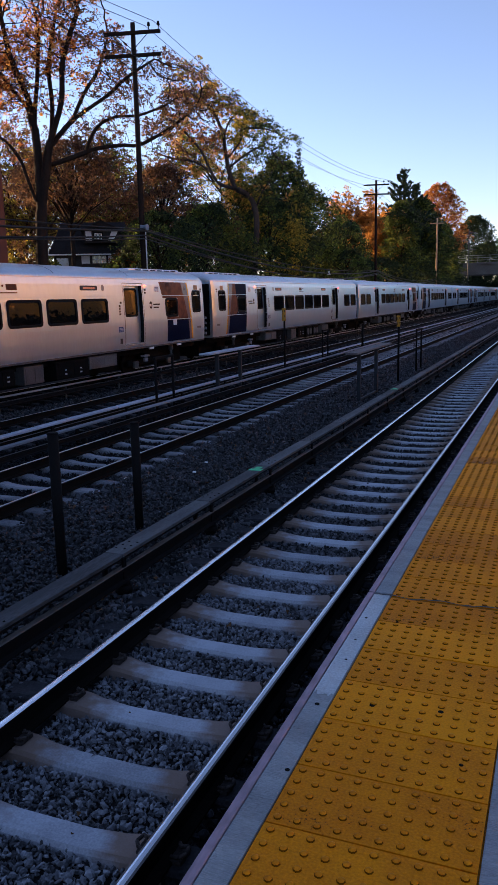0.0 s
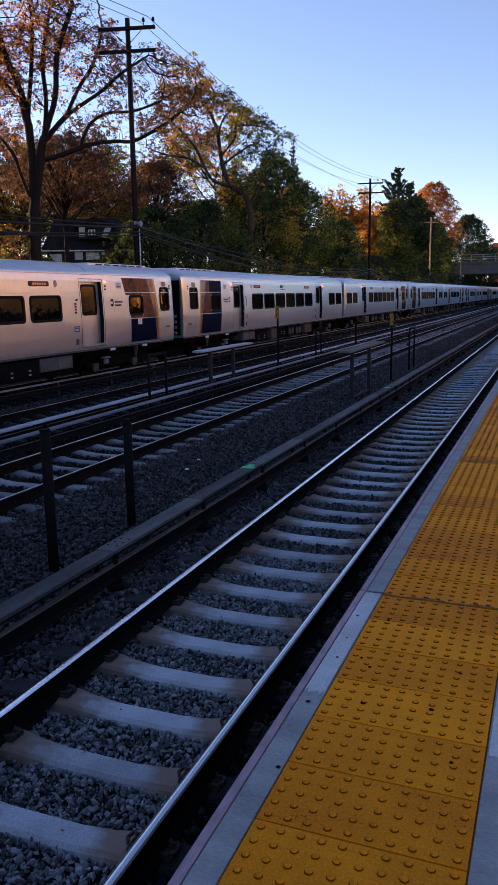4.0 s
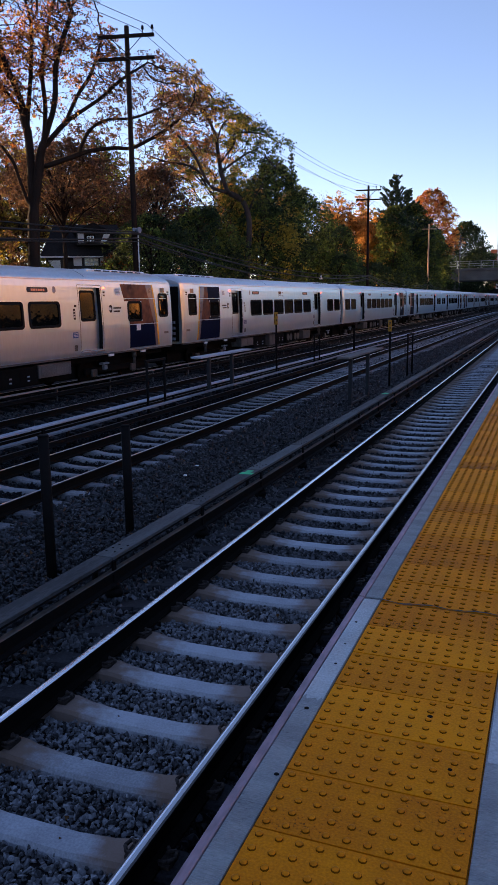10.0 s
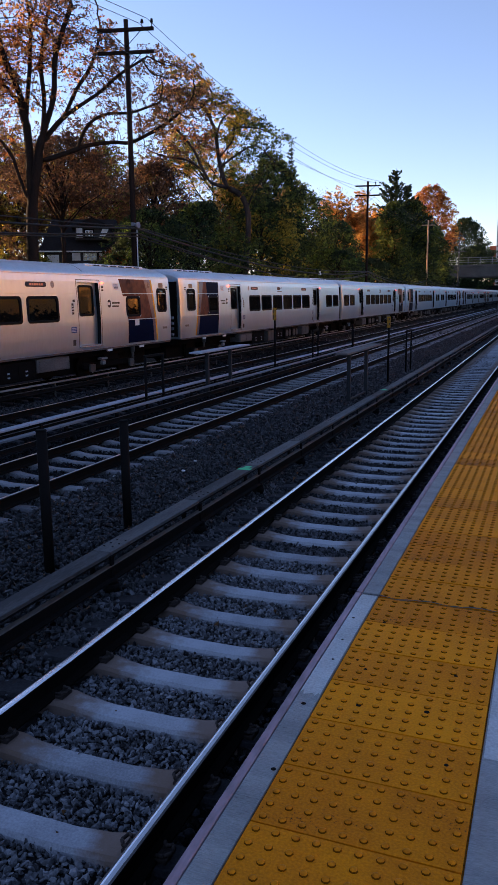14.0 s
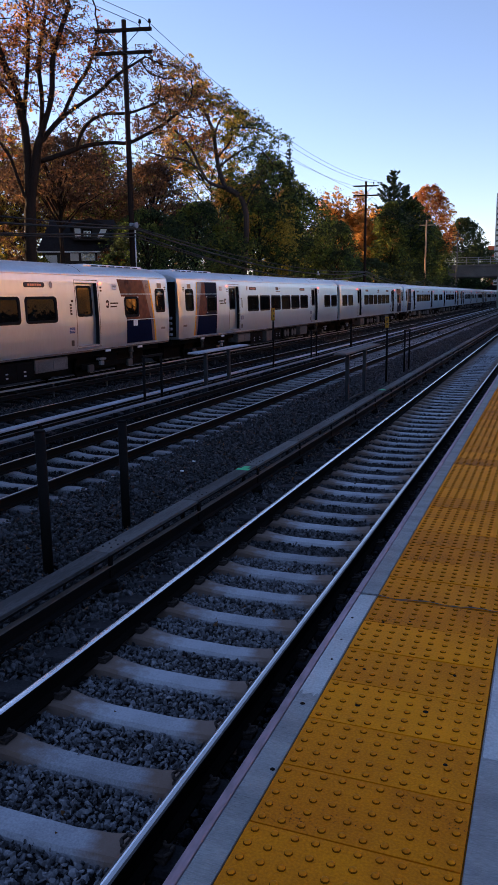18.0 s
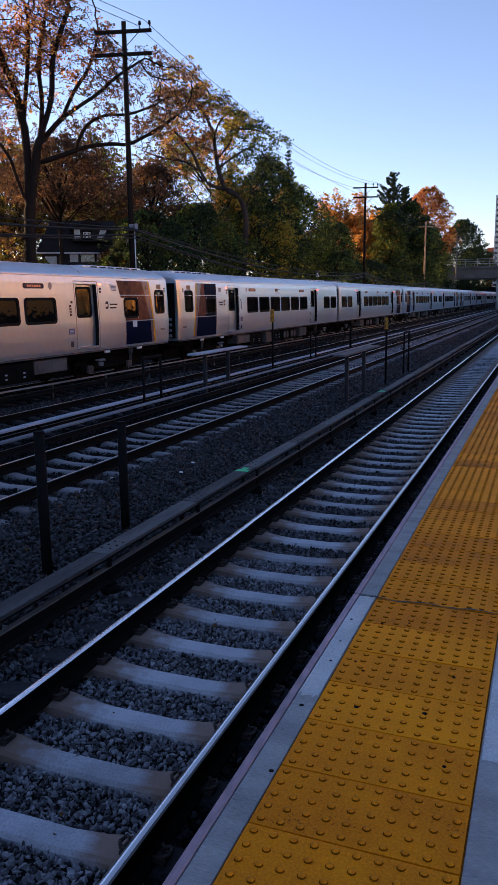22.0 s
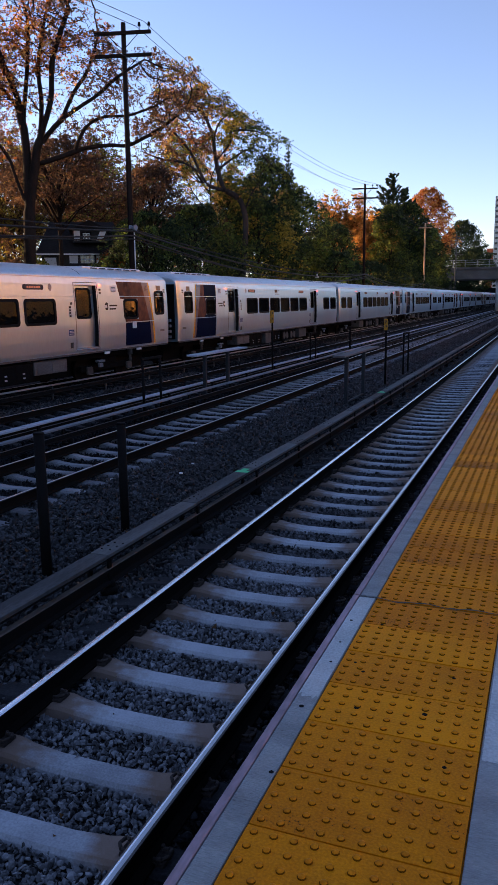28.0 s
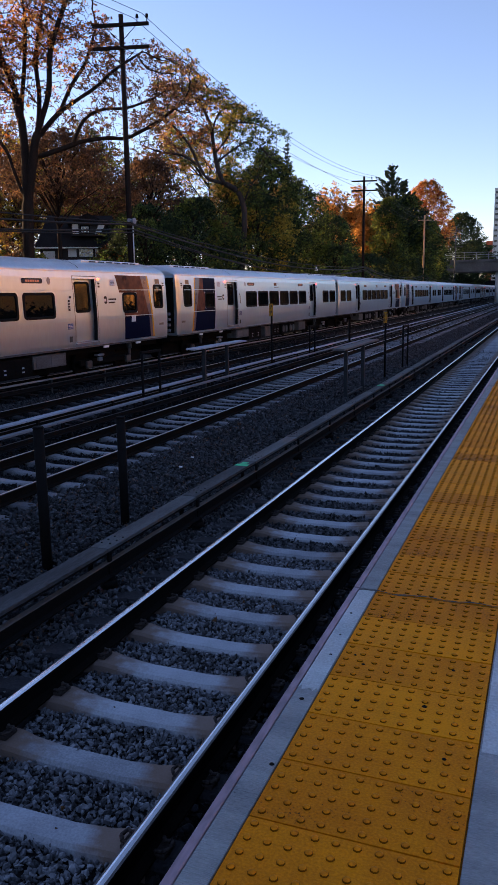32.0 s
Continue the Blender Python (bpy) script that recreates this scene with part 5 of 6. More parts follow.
def tower(x, y, w, h, mat, label, floors, bays):
    root = thing("tower_block", label, "building", pose(x, y, 0))
    bm = B()
    box(bm, -w / 2, w / 2, 0, w, 0, h)
    part("wall", bm, mat, root)
    fh = h / floors
    bm = B()
    box(bm, -0.3 * w / bays, 0.3 * w / bays, -0.15, 0.05, 0, fh * 0.4)
    me = finish("window", bm, GLASS)
    for i in range(1, floors):
        for j in range(bays):
            put("window", me, root, pose(-w / 2 + (j + 0.5) * w / bays, 0, i * fh))
    return root


# ---- the place put together ----
ground()
overpass()
for args in ((-17.0, 30.7, 15.72, WOOD, "dark creosoted utility pole with two crossarms"), (-17.0, 82.5, 15.1, WOOD, "dark creosoted utility pole with two crossarms")):
    pole = utility_pole(*args)
    if args[1] < 40:
        bm = B()
        tube(bm, (0.20, -0.12, 4.0), (0.20, -0.12, 6.1), 0.03, n=8)
        part("conduit", bm, CONCRETE_PALE, pole, "pale conduit pipe")
        bm = B()
        tube(bm, (0.10, -0.32, 6.3), (0.38, -0.42, 6.3), 0.05, 0.15, 12)
        box(bm, 0.0, 0.14, -0.40, -0.14, 6.18, 6.42, 0.02)
        part("horn", bm, BOARD_MID, pole, "grey warning horn on a bracket")
utility_pole(-17.0, 127.0, 14.8, POLE_TAN, "timber utility pole coloured pale for the evening sun", arms=((-0.8, 2.2),), pins=False)
utility_pole(-16.5, 168.0, 16.0, UNDER_GREY, "grey utility pole near the bridge", arms=((-0.8, 3.0), (-4.2, 3.0)), pins=False)
utility_pole(-17.0, -20.0, 15.4, WOOD, "dark creosoted utility pole with two crossarms")
for dx, dz, sag in ((0.78, -0.2, 1.35), (1.22, -0.05, 1.42), (-1.0, -0.5, 1.0), (0.9, -1.8, 0.6)):
    wire([(-17 + dx, -20, 15.4 + dz), (-17 + dx, 30.5, 15.62 + dz), (-17 + dx, 82.3, 15.1 + dz), (-17 + dx, 127, 14.4 + dz), (-17 + dx, 168, 15.3 + dz)], 0.014, sag, "thin black overhead wire")
for dz, sag, r in ((0.0, 1.0, 0.05), (-0.22, 1.25, 0.04), (-0.38, 1.1, 0.03), (0.08, 0.75, 0.03)):
    wire([(-16.75, -20, 6.6 + dz), (-16.75, 30.5, 6.15 + dz), (-16.75, 82.3, 5.4 + dz), (-16.8, 127, 5.2 + dz), (-16.5, 168, 5.2 + dz)], r, sag, "thick black cable bundle", "cable bundles")
house(-31.5, 48.6, 1.5, "dark half-timbered house with white trim among trees")
bm = B()
tube(bm, (0, 0, 0), (0, 0, 0.16), 0.16, 0.10, 12)
tube(bm, (0, 0, 0.16), (0, 0, 0.34), 0.07, 0.07, 10)
lamp = thing("cable_bell", "small white bell housing on the cable bundle", "housing", pose(-16.78, 63.1, 4.62))
part("housing", bm, WHITE, lamp)
bm = B()
box(bm, -0.03, 0.03, -0.03, 0.03, 0.34, 0.48)
part("hook", bm, BLACK, lamp)
tower(-14.9, 420, 22, 53.5, TOWER, "tall pale apartment tower far away", 20, 9)
tower(-27.0, 446, 8, 29, BRICK, "brown brick apartment block far away", 8, 5)

track(TRACK_X[0], "track_near", "railway track on concrete ties, beside the platform", HEAD, -9, 175, 110, 14)
track(TRACK_X[1], "track_second", "railway track on pale concrete ties", HEAD_DULL, -6, 175, 70, 0)
track(TRACK_X[2], "track_third", "rusty railway track on concrete ties", HEAD_DULL, -6, 175, 40, 0)
track(TRACK_X[3], "track_train", "railway track under the standing train", HEAD_DULL, -14, 200, 20, 0)
near_third_rail(-1.445, "third rail under a weathered grey cover board", -3.74, 2.13, 38, 150)
third_rail(TRACK_X[1] - 1.47, "third_rail", "third rail under a grey weathered cover board", BOARD_MID, -3, 150, 1, 22, 0.085)
third_rail(TRACK_X[2] + 1.47, "third_rail", "third rail under a pale blue cover board", BOARD_BLUE, -3, 150, -1, 22)
third_rail(TRACK_X[3] + 1.50, "third_rail", "third rail under a narrow brown cover beside the train", BOARD_TAN, -3, 150, 1, 22, 0.06, 0.085)
platform()
for y, x in ((6.62, -1.55), (16.9, -1.55)):
    bm = B()
    box(bm, x - 0.10, x + 0.10, y - 0.06, y + 0.05, 0.228, 0.231)
    box(bm, x - 0.06, x + 0.04, y + 0.05, y + 0.20, 0.228, 0.2305)
    tagged(put("paint_mark", finish("paint_mark", bm, GREEN_MARK)), "green spray paint mark on the cover board", "paint mark")

MID1, MID2 = -2.62, -7.10
single_post(-2.375, 2.89, 1.40, 0.057)
single_post(-2.44, 4.68, 1.225, 0.057)
walk_plate(MID1, 16.4, 20.9, 1.24, 17.25, 19.4)
sign_post(MID1, 22.85, 2.05, 0.12, 0.38)
post_pair(MID1, 26.4, 1.1, 1.40)
post_pair(MID2, 13.65, 0.95, 1.28)
walk_plate(MID2, 16.6, 20.65, 1.18, 17.5, 19.3)
sign_post(MID2, 23.7, 2.35, 0.15, 0.46)
post_pair(MID2, 28.7, 0.8, 1.28)
single_post(MID2, 36.0, 1.3, 0.06)

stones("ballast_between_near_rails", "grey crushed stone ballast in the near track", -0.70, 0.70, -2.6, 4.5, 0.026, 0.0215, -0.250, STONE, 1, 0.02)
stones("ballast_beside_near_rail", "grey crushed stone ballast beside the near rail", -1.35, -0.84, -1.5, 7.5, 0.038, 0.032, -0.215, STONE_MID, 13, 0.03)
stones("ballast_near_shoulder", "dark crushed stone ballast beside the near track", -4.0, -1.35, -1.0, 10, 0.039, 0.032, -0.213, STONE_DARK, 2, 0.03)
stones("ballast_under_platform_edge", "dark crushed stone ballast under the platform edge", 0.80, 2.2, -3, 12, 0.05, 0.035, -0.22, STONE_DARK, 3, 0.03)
# Further stones are darker to carry the shade in the tie gaps.
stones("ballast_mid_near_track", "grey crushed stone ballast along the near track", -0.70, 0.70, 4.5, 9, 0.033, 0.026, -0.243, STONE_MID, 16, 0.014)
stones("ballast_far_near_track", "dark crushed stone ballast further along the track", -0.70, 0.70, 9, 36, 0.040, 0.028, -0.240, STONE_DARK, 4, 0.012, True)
stones("ballast_far_beside_rail", "dark crushed stone ballast further beside the near rail", -1.35, -0.84, 7.5, 10, 0.05, 0.04, -0.215, STONE_DARK, 14, 0.03)
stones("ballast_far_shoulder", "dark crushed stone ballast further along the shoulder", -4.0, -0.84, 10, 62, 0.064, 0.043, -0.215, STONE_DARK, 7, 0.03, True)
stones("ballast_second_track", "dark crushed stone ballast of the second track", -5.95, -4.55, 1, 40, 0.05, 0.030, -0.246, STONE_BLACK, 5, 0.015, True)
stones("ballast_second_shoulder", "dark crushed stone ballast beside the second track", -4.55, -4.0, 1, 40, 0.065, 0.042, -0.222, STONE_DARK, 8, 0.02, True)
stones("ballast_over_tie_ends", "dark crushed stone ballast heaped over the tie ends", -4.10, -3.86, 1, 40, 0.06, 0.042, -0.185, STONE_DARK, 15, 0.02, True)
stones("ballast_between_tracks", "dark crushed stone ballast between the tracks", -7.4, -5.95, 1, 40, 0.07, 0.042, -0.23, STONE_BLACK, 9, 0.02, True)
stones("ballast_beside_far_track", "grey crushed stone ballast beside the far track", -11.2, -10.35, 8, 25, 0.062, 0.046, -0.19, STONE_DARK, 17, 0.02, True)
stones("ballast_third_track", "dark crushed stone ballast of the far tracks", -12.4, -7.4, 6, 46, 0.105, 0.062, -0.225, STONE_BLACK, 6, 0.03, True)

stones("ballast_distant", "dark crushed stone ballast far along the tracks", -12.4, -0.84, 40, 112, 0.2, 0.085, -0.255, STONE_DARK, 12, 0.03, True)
rng = random.Random(3)
for x, y in ((-4.07, 7.04), (-3.17, 7.81), (-3.31, 8.59)):
    bm = B()
    box(bm, -0.035, 0.03, -0.02, 0.025, -0.01, 0.012, 0.004, taper=0.006)
    tagged(put("litter", finish("litter", bm, WHITE), None, pose(x, y, -0.175, rng.uniform(-20, 20), rng.uniform(-20, 20), rng.uniform(0, 90))), "crumpled white paper scrap on the ballast", "litter", "litter on the ballast")
v, f = leaves([(rng.uniform(-3.9, -0.9), rng.uniform(-1, 12), -0.165) for _ in range(220)] + [(rng.uniform(-0.65, 0.65), rng.uniform(-2, 6), -0.215) for _ in range(40)], 1, 0.01, 0.026, 9)
tagged(put("fallen_leaves", quick("fallen_leaves", v, f, LEAF_FALLEN)), "brown fallen leaves scattered on the ballast", "leaves", kind="stuff")

# added walls round the place, mostly unseen, set to reflect, bounce or shade light
# Unseen: its place and orange give the first car its warm reflection.
bm = B()
box(bm, 25, 33, 24, 90, 4.0, 15)
tagged(put("wall_east", finish("wall_east", bm, FAR_WALL)), "plain orange wall of unseen buildings reflected in the train", "wall", kind="structure")
# The wall's shaded lower part as a dark colour, for dark window reflections.
bm = B()
box(bm, 25.02, 33, 24, 90, -0.3, 4.0)
tagged(put("wall_east_base", finish("wall_east_base", bm, DARK_WALL)), "dark lower wall that keeps window reflections dark", "wall", kind="structure")
# Unseen: added for a reddish bounce, low enough to let sky light in.
bm = B()
box(bm, 25, 33, -60, 23.9, -0.3, 4.6)
tagged(put("wall_south_east", finish("wall_south_east", bm, BRICK)), "low red brick wall, unseen, added for reddish bounce on the platform", "wall", kind="structure")
# Unseen: its heights set how dark the far cars' reflections are.
bm = B()
box(bm, 22, 30, 90.2, 235, -0.3, 6.8)
box(bm, 22, 30, 235.2, 760, -0.3, 22)
tagged(put("wall_far_east", finish("wall_far_east", bm, DARK_WALL)), "dark unseen wall reflected in the far cars", "wall", kind="structure")
# Dark backdrop added for the darkness under the bridge.
bm = B()
box(bm, -70, 21, 330, 333, -0.3, 6.5)
tagged(put("wall_north", finish("wall_north", bm, DARK_WALL)), "dark backdrop far beyond the bridge", "wall", kind="structure")
# One edge is seen; the unseen length was added to shade platform and tracks.
bm = B()
box(bm, -42, -30, -90, 36.4, -0.3, 12.0)
tagged(put("wall_west", finish("wall_west", bm, BRICK)), "red brick wall of a building beside the railway", "wall", kind="structure")
# Added, mostly hidden, to keep sun off the ground beyond the bridge.
bm = B()
box(bm, -62, -42, 188, 329, -0.3, 14.0)
tagged(put("wall_far_west", finish("wall_far_west", bm, DARK_WALL)), "dark added block that shades the ground beyond the bridge", "wall", kind="structure")

# ---- trees, near to far ----
random.seed(11)
RIGHT = Vector((0.931, 0.365, 0))
AWAY = Vector((-0.365, 0.931, 0))


def limbed_tree(label, base, trunk, limbs, crown, r, seed, step, each, reach, size, dense, bark=BARK):
    """A big tree with chosen main limbs, rows of (across, height) and a depth, and a crown of lobes (across, height, half width, half height,
    share of leaves, leaf colours); twigs grow from the limbs into the lobes."""
    w = Wood(seed)
    rng = np.random.default_rng(seed)

    def path(row, depth):
        return [RIGHT * a + AWAY * (depth * i / len(row)) + Vector((0, 0, h - base[2])) for i, (a, h) in enumerate(row)]

    def smooth(pts):
        out = []
        for i in range(len(pts) - 1):
            p0, p1, p2, p3 = pts[max(i - 1, 0)], pts[i], pts[i + 1], pts[min(i + 2, len(pts) - 1)]
            for k in range(4):
                t = k / 4
                out.append(0.5 * ((2 * p1) + (p2 - p0) * t + (2 * p0 - 5 * p1 + 4 * p2 - p3) * t * t + (3 * p1 - p0 - 3 * p2 + p3) * t ** 3))
        return out + [pts[-1]]

    rows = [smooth(path(trunk, 0))] + [smooth(path(row, depth)) for row, depth in limbs]
    targets, lobe_of = [], []
    for i, (a, h, ra, rh, leafy, mats) in enumerate(crown):
        rd = (ra + rh) * 0.75
        for _ in range(int(dense * ra * rh * rd)):
            u = rng.normal(size=3)
            u *= rng.uniform(0, 1) ** 0.4 / np.linalg.norm(u)
            p = RIGHT * (a + u[0] * ra) + AWAY * (u[1] * rd) + Vector((0, 0, h + u[2] * rh - base[2]))
            if noise.noise((p.x * 0.7, p.y * 0.7, p.z * 1.1 + seed)) > -0.2:
                targets.append(tuple(p))
                lobe_of.append(i)
    done = branch_out(w, rows, targets, step, 6.0, step * 1.15, seed, r)
    tufts = {}
    for p, i, ok in zip(targets, lobe_of, done):
        leafy, mats = crown[i][4:]
        gap = noise.noise((p[0] * 1.1 + seed, p[1] * 1.1, p[2] * 1.6)) + 0.45 * noise.noise((p[0] * 2.6, p[1] * 2.6 + seed, p[2] * 3.2))
        if ok and rng.random() < leafy * 1.25 and gap > -0.06:
            tufts.setdefault(mats[int(rng.integers(len(mats)))], []).append(p)
    crowns = []
    for i, (m, pts) in enumerate(tufts.items()):
        v, f = sprays(pts, each, reach, size, seed * 7 + i)
        crowns.append((v, f, m))
    return tree_thing(label, base, w, bark, crowns)


# Leaf colours take the light: orange on the sunlit left, brown in silhouette.
WARM, DULL, BROWNS = (LEAF_RUST, LEAF_ORANGE, LEAF_RUST, LEAF_BROWN), (LEAF_BROWN, LEAF_BROWN, LEAF_RUST), (LEAF_BROWN,)
limbed_tree("tall maple with rust-coloured leaves on dark bare limbs", (-27.35, 36.55, 1.4), [(-0.2, 1.2), (-0.2, 3.3), (-0.1, 6.0), (0.0, 8.1), (0.0, 9.7)],
            [([(0.0, 9.7), (0.0, 11.6), (-0.1, 13.6), (0.2, 16.2), (0.4, 18.9)], 1.0),
             ([(0.0, 8.2), (0.6, 11.0), (0.9, 12.1), (1.8, 14.4), (2.1, 16.7), (3.2, 19.3)], -1.0),
             ([(0.6, 10.9), (2.4, 11.5), (3.5, 11.9), (5.0, 12.1), (6.0, 12.1), (6.9, 12.5), (8.3, 13.3), (9.6, 14.4)], 1.5),
             ([(0.9, 12.1), (2.2, 13.3), (3.4, 14.0), (4.7, 14.7), (5.8, 15.5), (7.5, 16.4)], -1.5),
             ([(0.9, 12.3), (1.0, 14.5), (0.8, 16.7), (1.1, 18.9)], 2.0),
             ([(-0.2, 8.7), (-0.7, 10.4), (-0.9, 11.2), (-1.7, 12.3), (-3.0, 13.0)], -1.0),
             ([(-0.1, 13.2), (-0.5, 14.4), (-1.2, 15.2), (-2.4, 16.8)], 1.5),
             ([(0.0, 13.9), (-0.5, 15.5), (-1.0, 17.1), (-1.2, 18.9)], -1.5),
             ([(2.2, 13.3), (3.0, 15.0), (3.9, 16.4), (4.5, 18.2)], 1.0),
             ([(3.0, 11.8), (3.7, 13.1), (4.8, 13.7), (6.2, 13.8), (7.9, 14.4)], 1.0),
             ([(1.4, 13.4), (0.8, 14.2), (0.2, 15.0)], 0.6)],
            [(0.2, 18.0, 2.6, 1.9, 0.7, WARM), (-1.2, 16.7, 2.0, 1.9, 0.7, WARM), (2.4, 18.9, 2.0, 1.3, 0.65, DULL), (2.6, 16.7, 1.5, 1.4, 0.8, WARM),
             (1.0, 21.9, 4.2, 2.0, 0.6, DULL), (4.4, 18.0, 1.4, 1.3, 0.75, DULL), (5.2, 16.7, 1.4, 1.2, 0.8, DULL), (4.9, 15.1, 1.9, 1.2, 0.55, BROWNS),
             (7.4, 16.5, 1.6, 0.9, 1.0, BROWNS), (6.9, 15.1, 1.9, 1.0, 0.5, BROWNS), (8.3, 13.8, 1.9, 1.2, 0.42, BROWNS), (5.8, 13.4, 1.9, 0.8, 0.5, BROWNS),
             (-0.9, 14.6, 1.7, 1.4, 0.6, WARM), (-3.4, 16.5, 2.7, 2.7, 0.7, WARM), (1.8, 14.5, 1.7, 1.3, 0.16, WARM), (9.4, 15.0, 1.5, 1.6, 0.45, BROWNS),
             (-1.4, 12.4, 1.4, 1.5, 0.7, DULL), (0.5, 15.5, 1.4, 1.2, 0.25, WARM), (3.4, 13.2, 2.0, 1.2, 0.10, BROWNS), (10.6, 13.4, 1.2, 1.2, 0.4, BROWNS), (7.0, 12.6, 2.0, 0.5, 0.4, BROWNS)],
            0.36, 21, 0.24, 10, 0.26, 0.074, 80)
# Sun and shade of this crown are put into the leaf colours by lobe.
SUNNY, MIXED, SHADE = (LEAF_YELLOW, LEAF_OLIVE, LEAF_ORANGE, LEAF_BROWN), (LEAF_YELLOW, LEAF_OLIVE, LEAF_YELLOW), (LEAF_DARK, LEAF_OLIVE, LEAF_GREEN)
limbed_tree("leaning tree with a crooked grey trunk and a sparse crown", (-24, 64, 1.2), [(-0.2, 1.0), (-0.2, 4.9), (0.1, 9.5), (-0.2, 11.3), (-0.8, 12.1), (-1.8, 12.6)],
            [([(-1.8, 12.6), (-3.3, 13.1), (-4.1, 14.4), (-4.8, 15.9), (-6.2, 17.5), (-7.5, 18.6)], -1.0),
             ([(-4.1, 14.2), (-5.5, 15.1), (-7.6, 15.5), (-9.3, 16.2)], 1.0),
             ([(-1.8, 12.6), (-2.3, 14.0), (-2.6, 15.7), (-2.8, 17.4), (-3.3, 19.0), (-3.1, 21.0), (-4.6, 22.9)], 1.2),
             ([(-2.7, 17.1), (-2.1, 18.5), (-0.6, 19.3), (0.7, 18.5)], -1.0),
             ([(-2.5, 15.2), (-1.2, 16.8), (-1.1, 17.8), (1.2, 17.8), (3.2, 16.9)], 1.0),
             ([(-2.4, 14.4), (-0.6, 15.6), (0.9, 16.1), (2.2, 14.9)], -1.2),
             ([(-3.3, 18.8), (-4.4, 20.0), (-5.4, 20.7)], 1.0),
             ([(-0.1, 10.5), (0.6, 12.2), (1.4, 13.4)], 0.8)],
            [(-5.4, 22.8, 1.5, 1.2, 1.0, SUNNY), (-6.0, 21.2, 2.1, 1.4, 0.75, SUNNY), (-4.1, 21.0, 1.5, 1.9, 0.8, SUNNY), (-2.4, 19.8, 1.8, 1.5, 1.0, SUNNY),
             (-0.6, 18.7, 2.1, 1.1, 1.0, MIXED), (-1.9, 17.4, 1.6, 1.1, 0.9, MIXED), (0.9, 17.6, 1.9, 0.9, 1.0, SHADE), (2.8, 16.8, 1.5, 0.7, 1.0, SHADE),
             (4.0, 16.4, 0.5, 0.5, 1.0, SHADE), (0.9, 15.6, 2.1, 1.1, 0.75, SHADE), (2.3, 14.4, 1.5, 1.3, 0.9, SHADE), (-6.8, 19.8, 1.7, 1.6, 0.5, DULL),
             (-5.2, 17.4, 1.8, 1.2, 0.6, DULL), (-8.5, 17.8, 2.0, 1.3, 0.35, BROWNS), (0.9, 12.4, 1.6, 1.8, 0.5, SHADE), (-7.0, 15.7, 2.2, 1.0, 0.35, BROWNS),
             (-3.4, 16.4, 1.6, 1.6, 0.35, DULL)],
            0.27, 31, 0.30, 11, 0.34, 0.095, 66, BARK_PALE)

# the wood behind, from the house to the bridge
for label, x, y, h, seed, mats, size, each in (
        ("brown oak among other trees", -40, 50, 17.5, 41, [LEAF_BROWN, LEAF_YELLOW], 0.13, 8),
        ("yellow-brown oak beside the brick building", -46, 53, 17, 40, [LEAF_YELLOW, LEAF_BROWN], 0.13, 10),
        ("brown maple behind the house", -47, 67, 21, 42, [LEAF_BROWN, LEAF_OLIVE, LEAF_BROWN], 0.15, 12),
        ("brown and olive maple in the wood", -43, 70, 21.5, 44, [LEAF_BROWN, LEAF_OLIVE, LEAF_BROWN], 0.15, 14),
        ("brown maple above the dark shrubs", -35, 58, 17, 39, [LEAF_BROWN, LEAF_BROWN, LEAF_OLIVE], 0.13, 10),
        ("yellowing maple in the wood", -33, 75, 24.5, 45, [LEAF_YELLOW, LEAF_OLIVE, LEAF_ORANGE, LEAF_OLIVE], 0.13, 18),
        ("tall green and olive maple", -33, 87, 19, 46, [LEAF_GREEN, LEAF_DARK, LEAF_OLIVE, LEAF_DARK], 0.17, 14),
        ("bare tree with few brown leaves", -30.5, 119, 21, 47, [LEAF_BROWN], 0.16, 1),
        ("orange maple in evening sun", -27, 122, 19.5, 48, [LEAF_ORANGE], 0.2, 22),
        ("orange maple of the far wood", -33, 138, 19, 49, [LEAF_ORANGE], 0.2, 12),
        ("brown tree at the wood's edge", -29, 108, 14, 50, [LEAF_BROWN], 0.24, 4)):
    broad_tree(label, (x, y, 1.4), h * 0.78, seed, mats, size, each, 0.55, trunk=0.24)


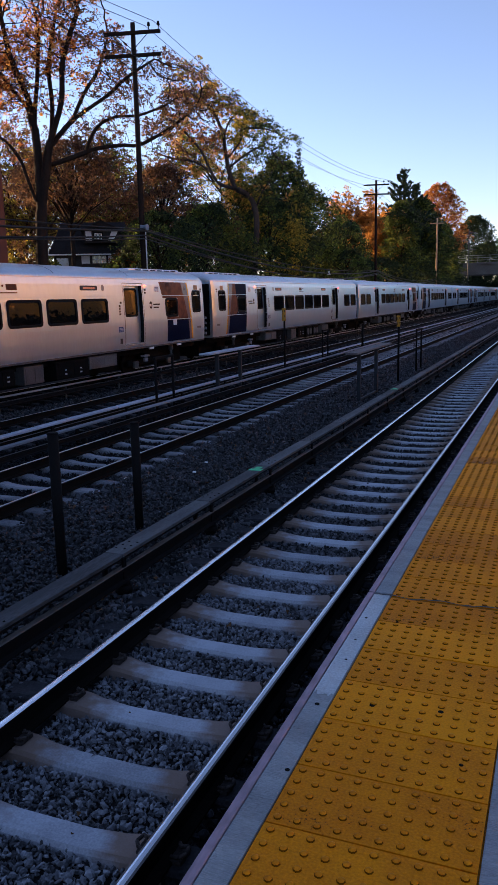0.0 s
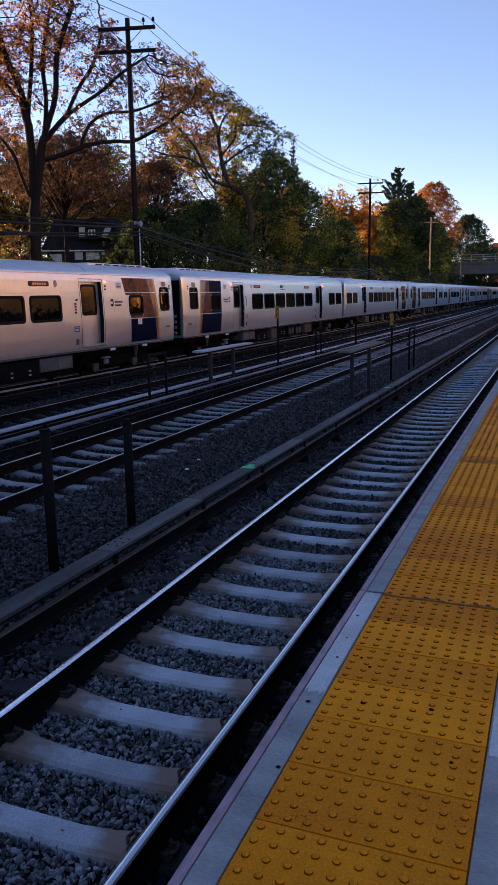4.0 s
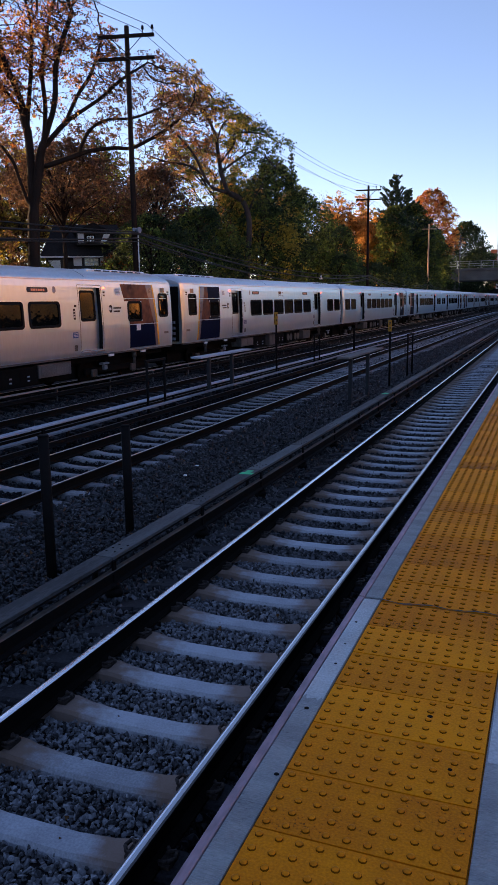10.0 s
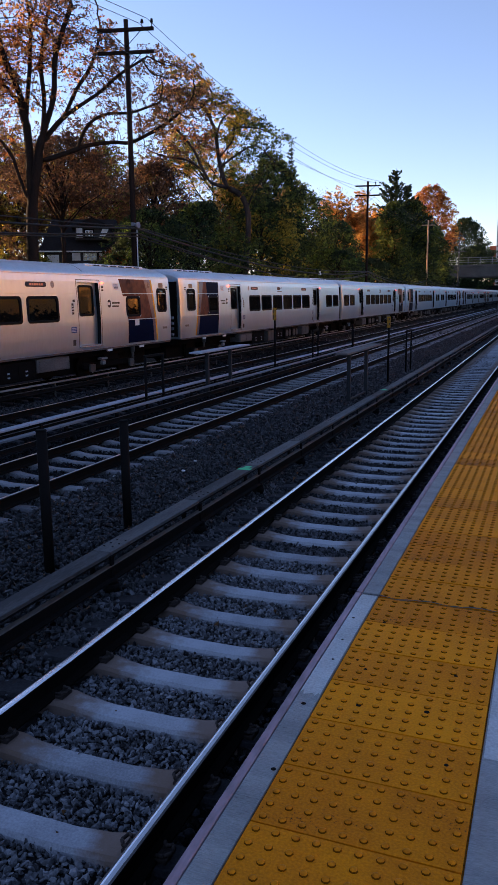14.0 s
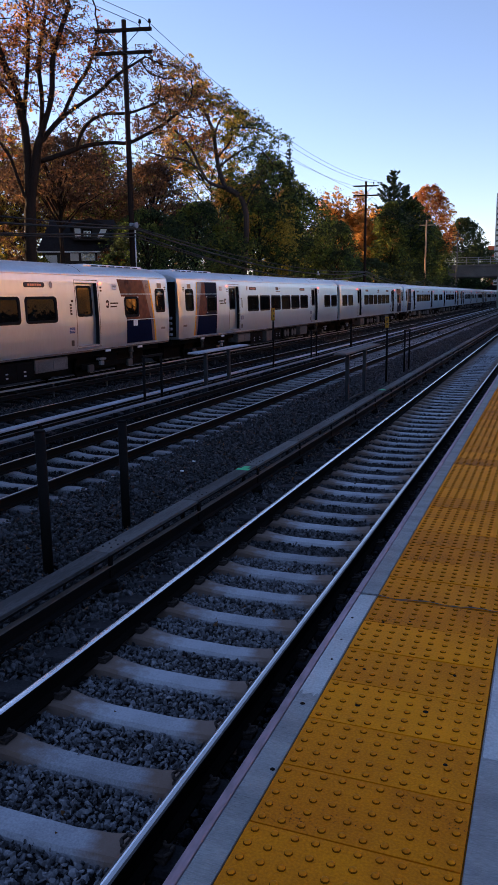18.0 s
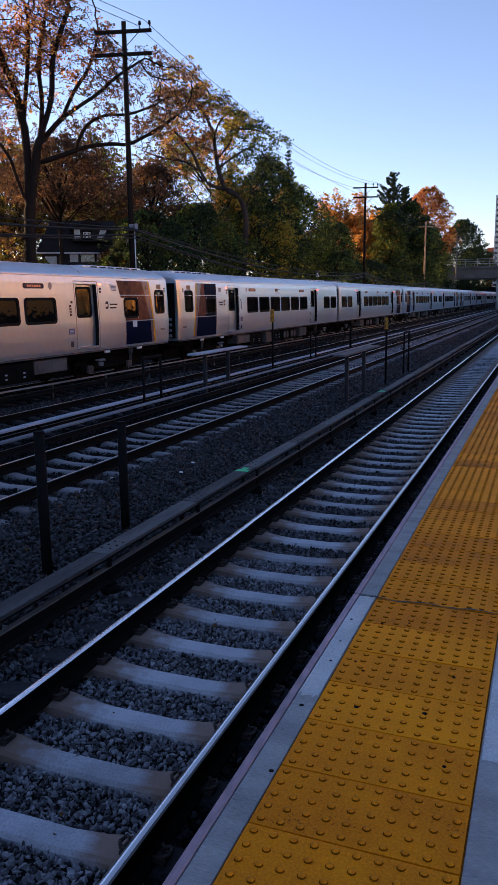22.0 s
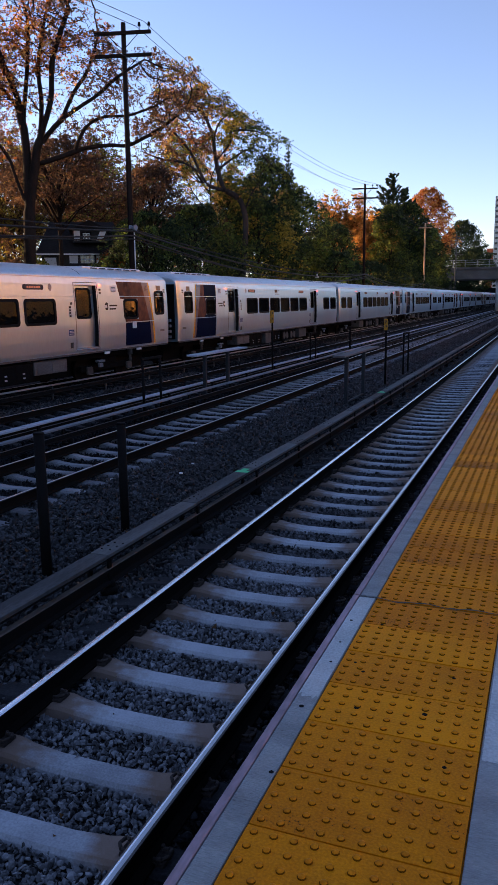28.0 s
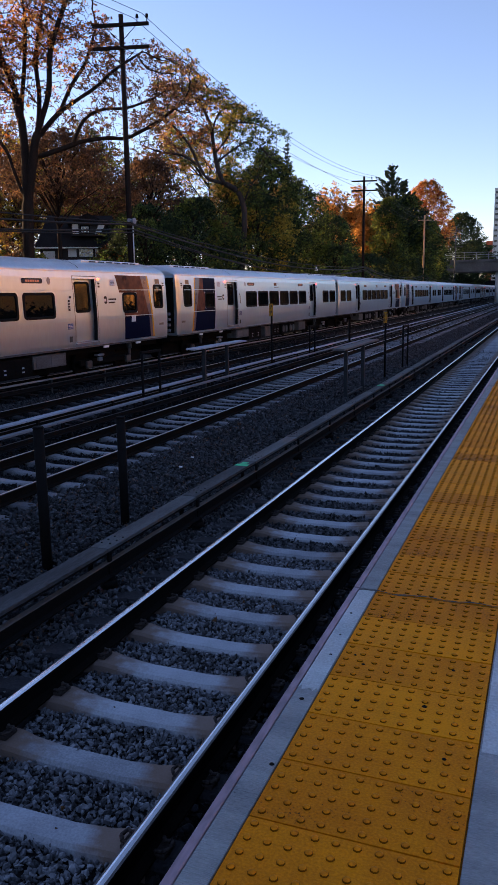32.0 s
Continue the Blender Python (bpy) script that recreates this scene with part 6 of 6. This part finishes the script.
for label, x, y, low, high, spread, mats, count, leaf, seed in (
        ("dense green maple above the train", -27, 80, 4, 15.5, 3.0, [LEAF_DARK, LEAF_GREEN, LEAF_DARK, LEAF_OLIVE], 40000, 0.13, 61),
        ("dense olive-green tree in the wood", -28, 92, 4, 14.6, 3.4, [LEAF_DARK, LEAF_GREEN, LEAF_OLIVE], 40000, 0.14, 62),
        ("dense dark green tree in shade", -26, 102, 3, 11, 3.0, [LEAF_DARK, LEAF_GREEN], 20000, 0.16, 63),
        ("olive-green maple beside the pine", -20.5, 115, 4, 15, 2.2, [LEAF_DARK, LEAF_GREEN, LEAF_DARK, LEAF_OLIVE, LEAF_OLIVE], 32000, 0.15, 64),
        ("green tree behind the pale pole", -21.2, 137, 3, 17.6, 3.2, [LEAF_DARK, LEAF_GREEN, LEAF_DARK, LEAF_OLIVE], 36000, 0.17, 65),
        ("olive tree in front of the bridge", -20.5, 152, 3, 15, 3.2, [LEAF_DARK, LEAF_GREEN, LEAF_OLIVE], 26000, 0.18, 66),
        ("green tree below the orange maple", -23, 160, 3, 15, 4.5, [LEAF_DARK, LEAF_GREEN, LEAF_OLIVE], 30000, 0.2, 67),
        ("tall orange maple near the bridge", -22.6, 166, 9, 23.2, 4.2, [LEAF_RUST, LEAF_ORANGE, LEAF_RUST], 62000, 0.15, 82),
        ("dark tree beyond the bridge", -21.5, 225, 4, 22.5, 5, [LEAF_DARK], 52000, 0.22, 68),
        ("dark distant tree beyond the bridge", -23, 285, 4, 18, 6, [LEAF_DARK, LEAF_GREEN], 26000, 0.3, 69),
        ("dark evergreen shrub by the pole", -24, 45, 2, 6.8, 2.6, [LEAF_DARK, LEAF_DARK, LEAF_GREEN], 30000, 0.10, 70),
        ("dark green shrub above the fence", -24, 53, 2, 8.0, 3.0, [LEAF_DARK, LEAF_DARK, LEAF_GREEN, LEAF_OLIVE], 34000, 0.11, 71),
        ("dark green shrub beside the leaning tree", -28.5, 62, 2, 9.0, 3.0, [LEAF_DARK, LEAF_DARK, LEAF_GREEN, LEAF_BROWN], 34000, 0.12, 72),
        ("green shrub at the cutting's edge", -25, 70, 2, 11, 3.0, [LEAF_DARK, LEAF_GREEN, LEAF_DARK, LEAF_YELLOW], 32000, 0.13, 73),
        ("spreading brown tree in front of the house", -28.7, 41.5, 7.9, 11.2, 3.1, [LEAF_SHADED, LEAF_SHADED, LEAF_BROWN], 28000, 0.095, 84),
        ("brown tree with sunlit top behind the pole", -29.3, 56, 7.2, 12.0, 2.3, [LEAF_SHADED, LEAF_BROWN, LEAF_BROWN], 20000, 0.10, 85),
        ("brown shrub under the maple", -33, 43, 1.5, 4.2, 2.2, [LEAF_BROWN, LEAF_OLIVE], 9000, 0.12, 74),
        ("pinkish-brown shrub before the house", -26.4, 44.5, 1.5, 4.3, 1.1, [LEAF_BROWN, LEAF_RUST, LEAF_BROWN], 7000, 0.075, 83),
        ("yellow-brown shrub beside the house", -36, 40, 2, 6.5, 3.4, [LEAF_YELLOW, LEAF_BROWN], 9000, 0.11, 75),
        ("dark bush near the bridge", -20.5, 125, 1, 7.5, 3.0, [LEAF_DARK], 7000, 0.22, 76),
        ("dark bush below the conifers", -21, 143, 1, 7.5, 3.5, [LEAF_DARK, LEAF_GREEN], 7000, 0.24, 77),
        ("dark bush at the bridge abutment", -20.5, 160, 1, 7.0, 3.5, [LEAF_DARK], 7000, 0.26, 78),
        ("dark undergrowth bush in the wood", -23, 92, 1, 6.5, 3.8, [LEAF_DARK, LEAF_GREEN], 9000, 0.2, 79),
        ("dark undergrowth bush behind the train", -22, 108, 1, 6.5, 3.8, [LEAF_DARK], 8000, 0.22, 80)):
    mass_tree(label, (x, y, 1.2 if x < -22 else 0.6), low, high + 0.8, spread * 1.25, seed, mats, count, leaf * 0.85, name="shrub" if "shrub" in label or "bush" in label else "tree")
conifer("slender spruce with a thin top", (-36, 113, 1.4), 24.2, 3.4, 91, 0.3, 0.35, 0.11, 6)
conifer("tall dark pine above the wood", (-24, 134.5, 1.4), 23.0, 8.2, 92, 0.3, 0.3, 0.12)
conifer("dark pine beside the tall pine", (-22.6, 139, 1.4), 20.6, 6.4, 93, 0.35, 0.3, 0.12)

# ---- the train on its track ----
STOP = 23.80
cars = []
base_a = train_car(1, "stainless commuter train car with dark windows and a navy cab end that reflects plum")
base_b = train_car(-1, "stainless commuter train car with dark windows and a coloured cab end")
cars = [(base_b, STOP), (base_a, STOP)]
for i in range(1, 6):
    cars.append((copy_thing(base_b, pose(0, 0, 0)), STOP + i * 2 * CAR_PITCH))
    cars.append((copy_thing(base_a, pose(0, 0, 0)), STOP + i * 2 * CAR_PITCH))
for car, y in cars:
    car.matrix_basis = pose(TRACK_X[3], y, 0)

ROLL = ((0.0, 2.20), (0.5, 1.54), (1.0, 0.96), (1.5, 0.53), (2.0, 0.24), (2.5, 0.07), (3.0, 0.01), (3.5, 0.0), (32.0, 0.0))


def motions():
    for car, y in cars:
        walk(car, [(t, pose(TRACK_X[3], y + d, 0)) for t, d in ROLL])
        for o in car.children:
            if o.name.startswith("wheelset"):
                at = o.matrix_basis.translation.copy()
                walk(o, [(t, pose(at.x, at.y, at.z, -math.degrees(d / 0.457), 0, 0)) for t, d in ROLL])


motions()
